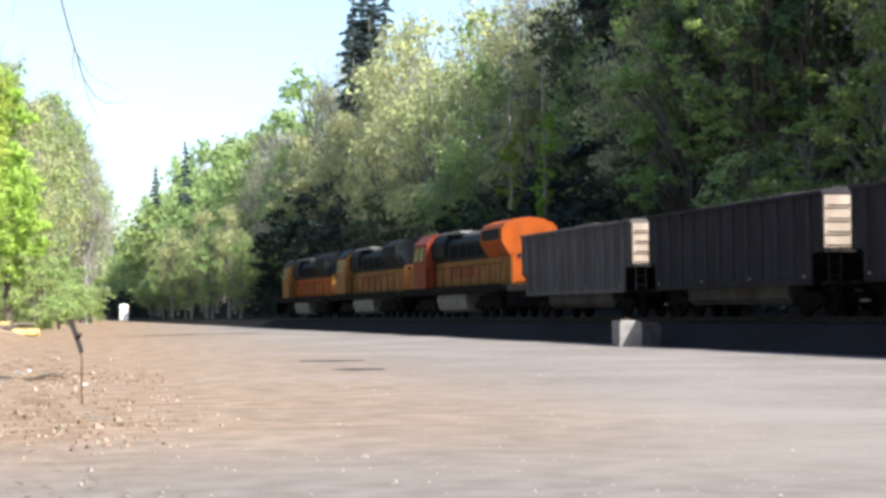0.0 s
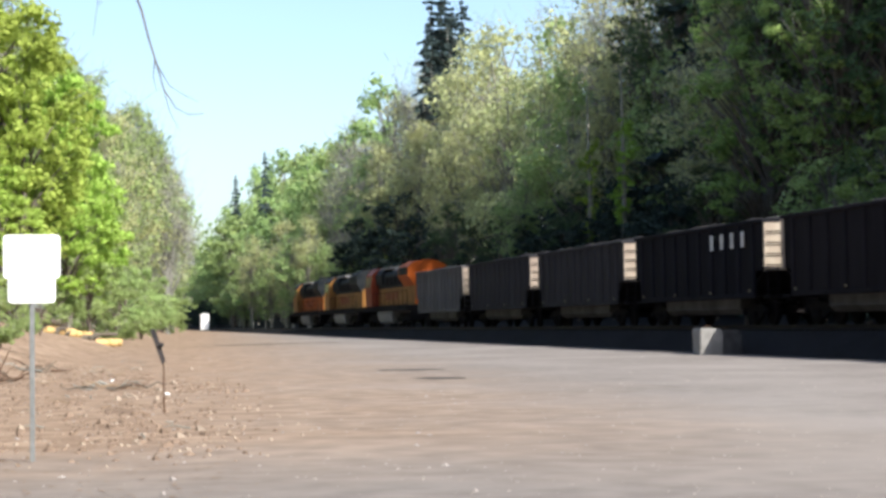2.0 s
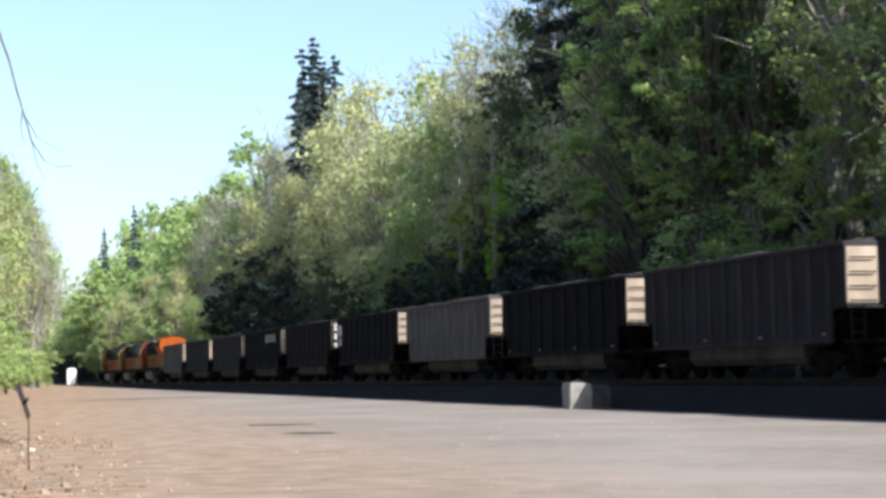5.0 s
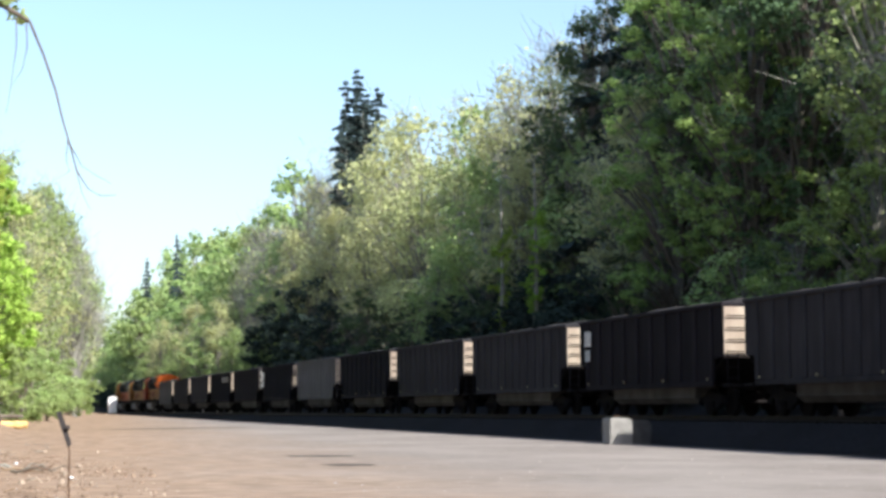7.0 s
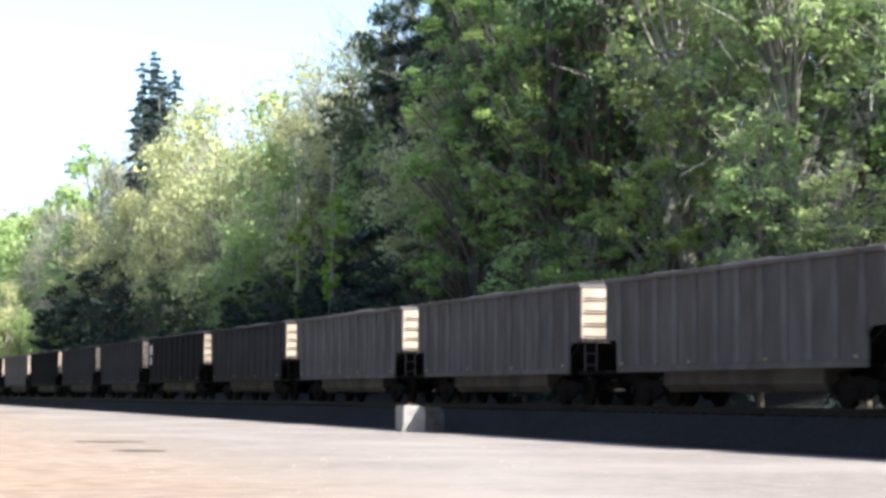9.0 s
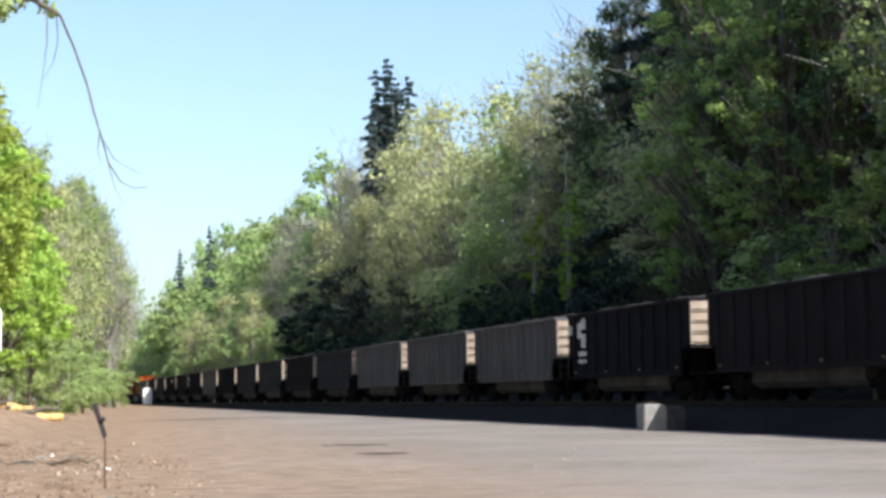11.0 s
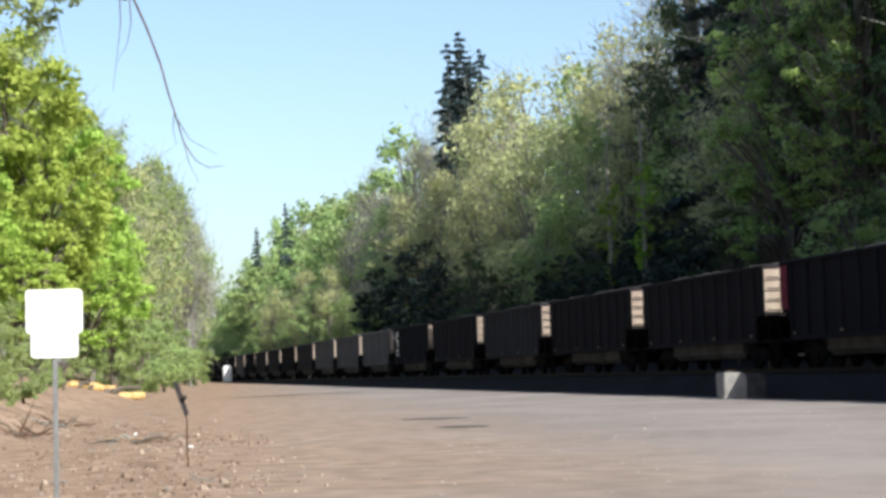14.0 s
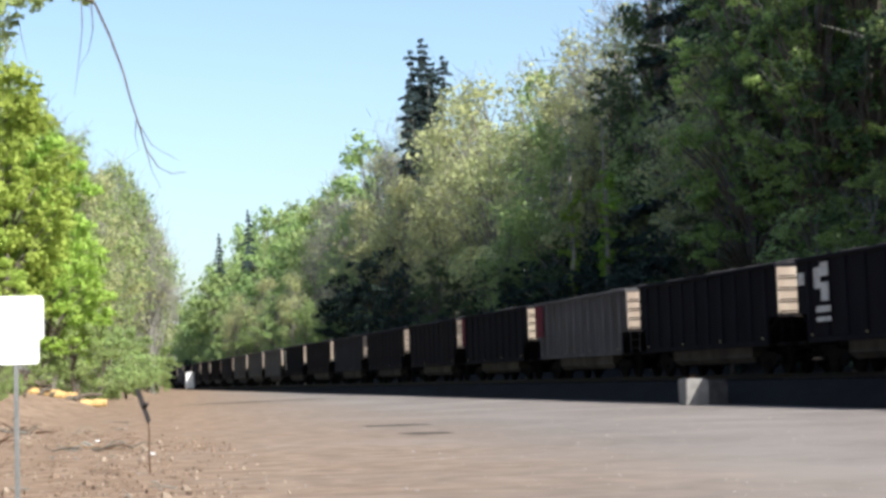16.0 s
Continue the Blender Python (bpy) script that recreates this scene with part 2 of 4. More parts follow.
def prism(bm, pts, axis, a, b):
    """A polygon in the plane across the axis, drawn out from a to b. axis 'x': points (y, z); 'y': points (x, z); 'z': points (x, y)."""
    put = {"x": lambda p, c: (c, p[0], p[1]), "y": lambda p, c: (p[0], c, p[1]), "z": lambda p, c: (p[0], p[1], c)}[axis]
    lo = [bm.verts.new(put(p, a)) for p in pts]
    hi = [bm.verts.new(put(p, b)) for p in pts]
    k = len(pts)
    fs = [bm.faces.new(lo[::-1]), bm.faces.new(hi)] + [bm.faces.new((lo[i], lo[(i + 1) % k], hi[(i + 1) % k], hi[i])) for i in range(k)]
    bmesh.ops.recalc_face_normals(bm, faces=fs)
    return bm


def tube(bm, pts, radii, sides=6):
    """A tapered tube through points."""
    rings = []
    for i, p in enumerate(pts):
        p = Vector(p)
        d = (Vector(pts[min(i + 1, len(pts) - 1)]) - Vector(pts[max(i - 1, 0)])).normalized()
        a = d.orthogonal().normalized()
        c = d.cross(a)
        rings.append([bm.verts.new(p + (a * math.cos(2 * math.pi * s / sides) + c * math.sin(2 * math.pi * s / sides)) * radii[i]) for s in range(sides)])
    for r0, r1 in zip(rings, rings[1:]):
        for s in range(sides):
            bm.faces.new((r0[s], r0[(s + 1) % sides], r1[(s + 1) % sides], r1[s]))
    bm.faces.new(rings[0][::-1])
    bm.faces.new(rings[-1])
    return bm


def mesh_of(name, bm, mat, smooth=False):
    me = bpy.data.meshes.new(name)
    bmesh.ops.recalc_face_normals(bm, faces=bm.faces)
    bm.to_mesh(me)
    bm.free()
    me.materials.append(mat)
    if smooth:
        me.polygons.foreach_set("use_smooth", [True] * len(me.polygons))
    return me


def part(name, bm, mat, parent, label="", smooth=False, at=None):
    ob = new(name, bm if isinstance(bm, bpy.types.Mesh) else mesh_of(name, bm, mat, smooth))
    ob.parent = parent
    if at is not None:
        ob.matrix_basis = at
    if label:
        tagged(ob, label)
    return ob


def thing(name, label, category, group="", kind="", at=None):
    ob = tagged(new(name), label, category, group, kind)
    ob.empty_display_size = 0.3
    if at is not None:
        ob.matrix_basis = at
    return ob


def BM():
    return bmesh.new()


# ---- ground, bank, track bed ----
TRACK_X, RAIL_Z = 26.24, 1.04


def lot(y):
    return 0.003 * max(0.0, y - 40)


def ground_z(x, y):
    z = lot(min(y, 330))
    # the bank on the wooded side, away from the line of trees
    line = -3.2 + 0.088 * max(0.0, y - 20) if y > 20 else -3.2
    d = line - x
    if d > 0:
        z += min(2.6, 0.28 * d) + 0.18 * noise.noise(Vector((x * 0.3, y * 0.3, 1))) * min(1, d)
    # the hillside beyond the track
    h = x - 31.0
    if h > 0:
        z += min(16.0, 0.30 * h) + 0.5 * min(1, h / 4) * noise.noise(Vector((x * 0.15, y * 0.15, 5)))
    if x < 20:
        z += 0.018 * noise.noise(Vector((x * 0.22, y * 0.22, 9))) * min(1.0, y / 20) if y > 0 else 0
    return z


def make_ground():
    xs = sorted({*np.linspace(-2500, -120, 12), *np.linspace(-120, -20, 14), *np.linspace(-20, 34, 70), *np.linspace(34, 90, 20), *np.linspace(90, 2500, 12)})
    ys = sorted({*np.linspace(-1500, -40, 10), *np.linspace(-40, 120, 110), *np.linspace(120, 420, 90), *np.linspace(420, 3000, 14)})
    verts = [(x, y, ground_z(x, y)) for y in ys for x in xs]
    w = len(xs)
    faces = [(j * w + i, j * w + i + 1, (j + 1) * w + i + 1, (j + 1) * w + i) for j in range(len(ys) - 1) for i in range(w - 1)]
    me = bpy.data.meshes.new("ground")
    me.from_pydata(verts, [], faces)
    me.polygons.foreach_set("use_smooth", [True] * len(faces))
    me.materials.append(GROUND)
    tagged(new("ground", me), "dusty grey gravel lot with brown litter by the bank", "ground", kind="structure")


make_ground()


def make_track():
    bm = BM()
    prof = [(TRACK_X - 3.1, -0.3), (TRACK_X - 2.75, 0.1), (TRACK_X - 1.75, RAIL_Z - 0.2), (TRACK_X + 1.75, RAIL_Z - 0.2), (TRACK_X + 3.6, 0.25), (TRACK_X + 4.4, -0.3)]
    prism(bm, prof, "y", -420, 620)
    tagged(new("ballast", mesh_of("ballast", bm, BALLAST)), "shade-dark crushed stone ballast under the rails", "track bed", kind="structure")
    track = thing("railway_track", "steel rails on dark timber sleepers", "track", kind="structure")
    for side in (-1, 1):
        bm = BM()
        c = TRACK_X + side * 0.755
        z = RAIL_Z
        prism(bm, [(c - 0.07, z - 0.17), (c + 0.07, z - 0.17), (c + 0.07, z - 0.15), (c + 0.012, z - 0.13), (c + 0.012, z - 0.05), (c + 0.037, z - 0.04),
                   (c + 0.037, z), (c - 0.037, z), (c - 0.037, z - 0.04), (c - 0.012, z - 0.05), (c - 0.012, z - 0.13), (c - 0.07, z - 0.15)], "y", -420, 620)
        part("rail", bm, RAIL, track)
    tie = mesh_of("sleeper", box(BM(), -1.3, 1.3, -0.11, 0.11, -0.12, 0.05, 0.015), TIE)
    for i in range(200):
        part("sleeper", tie, None, track, at=pose(TRACK_X, 25 + i * 0.5, RAIL_Z - 0.2))
    bm = BM()
    for i in range(520):
        y = 125.2 + i * 0.6
        box(bm, TRACK_X - 1.3, TRACK_X + 1.3, y - 0.11, y + 0.11, RAIL_Z - 0.3, RAIL_Z - 0.15)
    part("far_sleepers", bm, TIE, track)["kind"] = "stuff"


make_track()

# ---- the train ----
PITCH, BODY, HALF = 16.15, 14.4, 1.6
SPEED, HEAD = 21.74, 81.64
movers = []


def wheelset_mesh():
    bm = BM()
    for s in (-1, 1):
        n = 18
        for r, w0, w1 in ((0.46, 0.70, 0.82), (0.485, 0.665, 0.70)):
            prism(bm, [(r * math.cos(2 * math.pi * i / n), r * math.sin(2 * math.pi * i / n)) for i in range(n)], "x", s * w0, s * w1)
    tube(bm, [(-0.7, 0, 0), (0.7, 0, 0)], [0.08, 0.08], 8)
    return mesh_of("wheelset", bm, RUNNING)


WHEELS = wheelset_mesh()


def frame_mesh(base=0.89):
    """A cast bogie side frame: arched bar, journals, spring nest."""
    bm = BM()
    prism(bm, [(-base - 0.18, 0.40), (-base + 0.18, 0.40), (-0.42, 0.20), (0.42, 0.20), (base - 0.18, 0.40), (base + 0.18, 0.40), (base + 0.18, 0.62),
               (0.45, 0.78), (-0.45, 0.78), (-base - 0.18, 0.62)], "x", -0.07, 0.07)
    for y in (-0.16, 0, 0.16):
        tube(bm, [(-0.13, y, 0.26), (-0.13, y, 0.5)], [0.07, 0.07], 8)
    for y in (-base, base):
        tube(bm, [(-0.15, y, 0.48), (0.02, y, 0.48)], [0.12, 0.12], 8)
    return mesh_of("side_frame", bm, RUNNING)


FRAMES = frame_mesh()


def add_truck(car, y):
    bm = BM()
    box(bm, -1.0, 1.0, y - 0.2, y + 0.2, 0.5, 0.78, 0.03)
    truck = part("truck", bm, RUNNING, car, "grimy cast steel two-axle truck")
    for d in (-0.89, 0.89):
        part("wheelset", WHEELS, None, truck, at=pose(0, y + d, 0.46))
    part("side_frame", FRAMES, None, truck, at=pose(-1.05, y, 0))
    part("side_frame", FRAMES, None, truck, at=pose(1.05, y, 0, 0, 0, 180))
    return truck


def side_outline(y0, y1, z0=1.05, z1=3.78):
    return [(y0 + 0.8, z0), (y1 - 0.8, z0), (y1 - 0.8, 1.80), (y1 - 0.62, 1.95), (y1, 1.95), (y1, z1), (y0, z1), (y0, 1.95), (y0 + 0.62, 1.95), (y0 + 0.8, 1.80)]


def coal_mesh(seed):
    rnd = random.Random(seed)
    off = rnd.random() * 50
    nx, ny = 14, 84
    verts, faces = [], []
    for j in range(ny + 1):
        for i in range(nx + 1):
            u, v = i / nx * 2 - 1, j / ny * 2 - 1
            x, y = u * (HALF - 0.07), v * (BODY / 2 - 0.08)
            crown = (1 - abs(u) ** 2.2) * min(1, (1 - abs(v)) * 5.5)
            z = 3.50 + 0.50 * crown + 0.12 * noise.noise(Vector((x * 0.9 + off, y * 0.5, 0))) + 0.06 * noise.noise(Vector((x * 4, y * 4, off)))
            verts.append((x, y, z))
    w = nx + 1
    for j in range(ny):
        for i in range(nx):
            faces.append((j * w + i, j * w + i + 1, (j + 1) * w + i + 1, (j + 1) * w + i))
    me = bpy.data.meshes.new("coal_load")
    me.from_pydata(verts, [], faces)
    me.materials.append(COAL)
    return me


COALS = [coal_mesh(i) for i in range(4)]


def coal_car(mat, ribs, label, coal):
    """An open coal gondola: thin side and end sheets, ribs, top chords, tub between the trucks, load."""
    car = thing("coal_gondola", label, "railway wagon", "coal wagons of the train")
    e = BODY / 2
    for s in (-1, 1):
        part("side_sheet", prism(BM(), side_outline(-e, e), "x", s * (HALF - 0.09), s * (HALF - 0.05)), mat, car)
        bm = BM()
        box(bm, s * HALF - 0.09 * (s > 0) - 0.02, s * HALF + 0.09 * (s < 0) + 0.02, -e - 0.02, e + 0.02, 3.66, 3.80, 0.02)
        part("top_chord", bm, mat, car)
        bm = BM()
        box(bm, s * HALF - 0.10 * (s > 0), s * HALF + 0.10 * (s < 0), -e + 0.81, e - 0.81, 0.98, 1.16, 0.015)
        part("side_sill", bm, mat, car)
        bm = BM()
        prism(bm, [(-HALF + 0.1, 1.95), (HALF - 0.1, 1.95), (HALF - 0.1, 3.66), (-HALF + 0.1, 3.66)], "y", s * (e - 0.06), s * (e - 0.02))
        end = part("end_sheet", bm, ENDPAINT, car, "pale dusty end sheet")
        for z in (2.16, 2.56, 2.96, 3.36):
            bm = BM()
            x0, x1, y0, y1 = s * (HALF - 0.2), s * (HALF - 0.95), s * (e - 0.02), s * (e + 0.07)
            tube(bm, [(x0, y0, z), (x0, y1, z - 0.02), (x1, y1, z - 0.02), (x1, y0, z)], [0.022] * 4, 6)
            part("grab_iron", bm, RUNNING, end)
        bm = BM()
        box(bm, -HALF + 0.1, HALF - 0.1, s * e - 0.08 * (s > 0), s * e + 0.08 * (s < 0), 3.66, 3.79, 0.015)
        part("end_chord", bm, mat, car)
        # slope sheet under the end and the platform
        bm = BM()
        prism(bm, [(s * (e - 0.1), 1.95), (s * (e - 0.1), 1.99), (s * (e - 1.6), 1.09), (s * (e - 1.6), 1.05)], "x", -HALF + 0.1, HALF - 0.1)
        part("slope_sheet", bm, RUNNING, car)
        bm = BM()
        box(bm, -1.45, 1.45, s * e - 0.35, s * e + 0.35, 0.96, 1.06, 0.01)
        part("end_platform", bm, RUNNING, car)
        bm = BM()
        tube(bm, [(0, s * (e - 0.3), 0.86), (0, s * (e + 0.86), 0.86)], [0.13, 0.11], 8)
        box(bm, -0.19, 0.19, s * (e + 0.7) - 0.17, s * (e + 0.7) + 0.17, 0.70, 1.0, 0.04)
        part("coupler", bm, RUNNING, car)
        # ladder at the corner
        bm = BM()
        for x in (-1.42, -1.02):
            tube(bm, [(-x * s, s * (e + 0.05), 1.06), (-x * s, s * (e + 0.05), 2.1)], [0.018, 0.018], 6)
        for i in range(3):
            tube(bm, [(1.42 * s, s * (e + 0.05), 1.25 + i * 0.36), (1.02 * s, s * (e + 0.05), 1.25 + i * 0.36)], [0.013, 0.013], 5)
        part("ladder", bm, mat, car)
        add_truck(car, s * 5.25)
    rib = mesh_of("rib", box(BM(), -0.05, 0.05, -0.12, 0.12, 1.16, 3.66, 0.03), mat)
    for i in range(ribs):
        y = -e + 0.95 + (BODY - 1.9) * i / (ribs - 1)
        for s in (-1, 1):
            part("rib", rib, None, car, at=pose(s * (HALF - 0.03), y, 0))
    bm = BM()
    prism(bm, [(-1.25, 1.06), (-1.25, 0.62), (-1.02, 0.42), (1.02, 0.42), (1.25, 0.62), (1.25, 1.06)], "y", -4.1, 4.1)
    part("tub", bm, TUBMAT, car, "pale dusty tub plate")
    part("coal_load", COALS[coal], None, car, "heaped black coal")
    bm = BM()
    box(bm, -0.35, 0.35, -e, e, 0.85, 1.05)
    part("centre_sill", bm, RUNNING, car)
    return car


def plate(car, y0, y1, z0, z1, mat, label="", side=-1):
    """A thin painted field on the flank that faces the lot."""
    x = side * (HALF + 0.024)
    part("marking", box(BM(), min(x, x + 0.004 * side), max(x, x + 0.004 * side), y0, y1, z0, z1), mat, car, label)


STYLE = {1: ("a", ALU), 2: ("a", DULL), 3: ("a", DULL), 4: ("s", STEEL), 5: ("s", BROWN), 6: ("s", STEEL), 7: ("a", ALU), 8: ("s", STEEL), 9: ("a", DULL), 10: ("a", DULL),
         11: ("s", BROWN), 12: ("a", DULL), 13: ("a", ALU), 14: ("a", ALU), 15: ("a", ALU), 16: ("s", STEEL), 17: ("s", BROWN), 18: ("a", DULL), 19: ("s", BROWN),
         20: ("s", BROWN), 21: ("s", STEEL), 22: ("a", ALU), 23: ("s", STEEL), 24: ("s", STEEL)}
LABELS = {"a": "weathered grey aluminium coal gondola heaped with coal", "s": "dark steel coal gondola heaped with black coal"}


def make_cars():
    for k in range(1, 33):
        style, mat = STYLE.get(k, ("a", DULL) if k % 3 else ("s", STEEL))
        label = LABELS[style]
        ribs = 12 if style == "a" else 10
        if k in (21, 22):
            label = ("grey aluminium" if k == 22 else "dark steel") + " coal gondola with a crimson painted end"
        if k in (4, 24):
            label = "dark steel coal gondola with white stencilled lettering bars"
        car = coal_car(mat, ribs, label, k % 4)
        e = BODY / 2
        if k == 4:
            for i in range(4):
                plate(car, -5.4 + i * 1.05 - 0.15, -5.4 + i * 1.05 + 0.15, 2.85, 3.42, WHITE, "white stencilled letter bar" if i == 0 else "")
        if k == 5:
            # a dark end with white painted fields
            part("end_panel", box(BM(), -HALF + 0.12, HALF - 0.12, -e - 0.004, -e + 0.018, 1.97, 3.64), mat, car, "dark painted end panel")
            for z0, z1 in ((3.15, 3.55), (2.62, 3.0), (2.08, 2.4)):
                for x0, x1 in ((-1.35, -0.55), (-0.35, 0.5)):
                    part("end_marking", box(BM(), x0, x1, -e - 0.012, -e - 0.004, z0, z1), WHITE, car, "white painted field")
            plate(car, e - 0.34, e - 0.04, 1.97, 3.64, ENDPAINT, "tan corner strip")
        if k in (6, 11):
            plate(car, e - 1.5, e - 0.75, 2.75, 3.35, WHITE, "white painted field")
            plate(car, e - 1.4, e - 0.8, 2.15, 2.6, GREYPRINT)
        if k in (21, 22):
            plate(car, e - (1.5 if k == 22 else 0.7), e - 0.05, 2.1, 3.64, RED, "faded crimson end field")
        if k in (24, 16):
            for z0, z1, a, b in ((3.1, 3.55, 2.6, 2.0), (2.72, 3.4, 2.0, 1.5), (2.3, 2.9, 2.6, 2.0), (1.95, 2.15, 2.7, 1.6), (1.65, 1.8, 2.7, 1.6)):
                plate(car, e - a, e - b, z0, z1, WHITE, "white painted emblem bars" if z1 == 3.55 else "")
            plate(car, e - 0.75, e - 0.2, 2.9, 3.3, WHITE)
        for i in range(4):
            plate(car, -e + 1.2 + i * (BODY - 2.4) / 3 - 0.07, -e + 1.2 + i * (BODY - 2.4) / 3 + 0.07, 1.2, 1.28, YELLOWP)
        movers.append((car, HEAD - k * PITCH + e))


make_cars()


def locomotive(main, lower):
    """A six-axle diesel: long hood with flared radiator at its rear, cab and nose, walkways, tank, trucks. Its front is at +y."""
    loco = thing("locomotive", "orange and yellow diesel locomotive with a sooty dark roof", "locomotive", "locomotives of the train")
    e = 10.9
    part("frame_deck", box(BM(), -1.5, 1.5, -e, e, 1.30, 1.62, 0.04), RUNNING, loco)
    for s in (-1, 1):
        bm = BM()
        box(bm, s * 1.53 - 0.02, s * 1.53 + 0.02, -e + 1.2, e - 1.2, 1.24, 1.66, 0.01)
        part("sill_stripe", bm, RUNNING, loco, "grimy sill band")
    # long hood: lower flank, dark upper, rounded top
    bm = BM()
    prism(bm, [(-0.95, 1.62), (0.95, 1.62), (0.95, 3.02), (-0.95, 3.02)], "y", -e + 1.0, 4.6)
    hood = part("long_hood", bm, lower, loco, "golden hood flank")
    for s in (-1, 1):
        for i in range(13):
            y = -e + 1.6 + i * 1.05
            bm = BM()
            x = s * 0.955
            box(bm, min(x, x + 0.02 * s), max(x, x + 0.02 * s), y, y + 0.92, 1.78, 2.94, 0.008)
            part("hood_door", bm, lower, hood)
    bm = BM()
    prism(bm, [(-1.0, 3.02), (1.0, 3.02), (1.0, 4.0), (0.78, 4.3), (-0.78, 4.3), (-1.0, 4.0)], "y", -e + 4.8, 4.6)
    part("hood_top", bm, ROOFDARK, loco, "sooty dark hood roof")
    # radiator section, wider than the hood, flared at the top
    bm = BM()
    prism(bm, [(-1.0, 3.02), (1.0, 3.02), (1.42, 3.7), (1.42, 4.3), (1.22, 4.58), (0.7, 4.8), (0, 4.88), (-0.7, 4.8), (-1.22, 4.58), (-1.42, 4.3), (-1.42, 3.7)], "y", -e + 1.0, -e + 4.8)
    # leading two housings are coloured dark for the tree shade they run in
    rad = part("radiator_housing", bm, main if main is ORANGE else ROOFDARK, loco, "flared radiator housing")
    for s in (-1, 1):
        bm = BM()
        box(bm, s * 1.425 - 0.012, s * 1.425 + 0.012, -e + 1.5, -e + 4.5, 3.82, 4.36, 0.01)
        part("radiator_grille", bm, ROOFDARK, rad)
    bm = BM()
    box(bm, -0.9, 0.9, -e + 0.94, -e + 1.0, 1.7, 3.2, 0.01)
    part("rear_end_sheet", bm, main, loco)
    for x in (-0.55, 0.55):
        bm = BM()
        tube(bm, [(x, -e + 0.9, 3.0), (x, -e + 0.97, 3.0)], [0.12, 0.13], 12)
        part("headlight", bm, GLASS, loco)
    for y in (-e + 2.0, -e + 3.6, -e + 5.0):
        bm = BM()
        n = 16
        prism(bm, [(0.5 * math.cos(2 * math.pi * j / n), y + 0.5 * math.sin(2 * math.pi * j / n)) for j in range(n)], "z", 4.7, 4.93)
        part("roof_fan", bm, ROOFDARK, loco)
    # exhaust silencer and dynamic brake hatch
    bm = BM()
    tube(bm, [(-0.45, -3.6, 4.36), (-0.45, 0.2, 4.36)], [0.2, 0.2], 10)
    part("roof_pipe", bm, SILVER, loco, "dull silver roof pipe")
    part("exhaust_stack", box(BM(), -0.35, 0.35, -1.0, 0.2, 4.2, 4.62, 0.04), ROOFDARK, loco)
    bm = BM()
    prism(bm, [(-1.15, 3.3), (1.15, 3.3), (1.2, 4.1), (0.95, 4.5), (-0.95, 4.5), (-1.2, 4.1)], "y", 2.0, 4.8)
    part("brake_hatch", bm, ROOFDARK, loco)
    part("roof_hatch", box(BM(), -0.92, 0.92, -0.4, 4.5, 4.5, 4.66, 0.05), SILVER, loco, "dull silver roof hatch")
    # faded lettering on the flank, and soot-dark louvres above it
    for s in (-1, 1):
        for i in range(5):
            x = s * 0.985
            part("lettering_bar", box(BM(), min(x, x + 0.006 * s), max(x, x + 0.006 * s), -3.4 + i * 1.05, -2.75 + i * 1.05, 2.1, 2.72), FADEDRED, hood, "faded red letter bar")
        for i in range(4):
            x = s * 1.005
            part("louvre", box(BM(), min(x, x + 0.03 * s), max(x, x + 0.03 * s), -5.2 + i * 1.7, -3.9 + i * 1.7, 3.2, 3.85, 0.01), RUNNING, hood)
    # cab
    bm = BM()
    prism(bm, [(-1.5, 1.62), (1.5, 1.62), (1.55, 3.3), (1.42, 4.15), (0.9, 4.62), (-0.9, 4.62), (-1.42, 4.15), (-1.55, 3.3)], "y", 4.8, 7.6)
    cab = part("cab", bm, FADEDRED if main is ORANGE else main, loco, "dusty driver's cab")
    for s in (-1, 1):
        for y in (5.3, 6.5):
            bm = BM()
            prism(bm, [(s * 1.575, 3.2), (s * 1.45, 4.0), (s * 1.42, 4.0), (s * 1.54, 3.2)], "y", y, y + 0.85)
            part("cab_window", bm, GLASS, cab)
    bm = BM()
    prism(bm, [(-1.46, 4.10), (-0.9, 4.64), (0.9, 4.64), (1.46, 4.10), (1.46, 4.17), (0.92, 4.70), (-0.92, 4.70), (-1.46, 4.17)], "y", 4.75, 7.75)
    part("cab_roof", bm, FADEDRED if main is ORANGE else ROOFDARK, cab)
    bm = BM()
    prism(bm, [(7.6, 1.62), (9.7, 1.62), (9.75, 2.2), (9.3, 3.0), (7.6, 3.35)], "x", -1.1, 1.1)
    part("nose", bm, lower, loco, "warm yellow nose")
    for x0, x1 in ((-0.95, -0.1), (0.1, 0.95)):
        bm = BM()
        prism(bm, [(7.6, 3.4), (7.64, 3.4), (7.64, 4.2), (7.6, 4.2)], "x", x0, x1)
        part("windscreen", bm, GLASS, cab)
    # handrails and steps
    for s in (-1, 1):
        for y in [-9.8 + i * 1.8 for i in range(9)]:
            bm = BM()
            tube(bm, [(s * 1.48, y, 1.62), (s * 1.48, y, 2.66)], [0.02, 0.02], 6)
            part("handrail_post", bm, RUNNING, loco)
        bm = BM()
        tube(bm, [(s * 1.48, -9.8, 2.66), (s * 1.48, 4.6, 2.66)], [0.02, 0.02], 6)
        part("handrail", bm, RUNNING, loco)
        for y in (-e + 0.5, e - 0.5):
            for z in (0.45, 0.75, 1.05):
                bm = BM()
                box(bm, s * 1.35 - 0.2, s * 1.35 + 0.2, y - 0.3, y + 0.3, z - 0.02, z + 0.02)
                part("step", bm, RUNNING, loco)
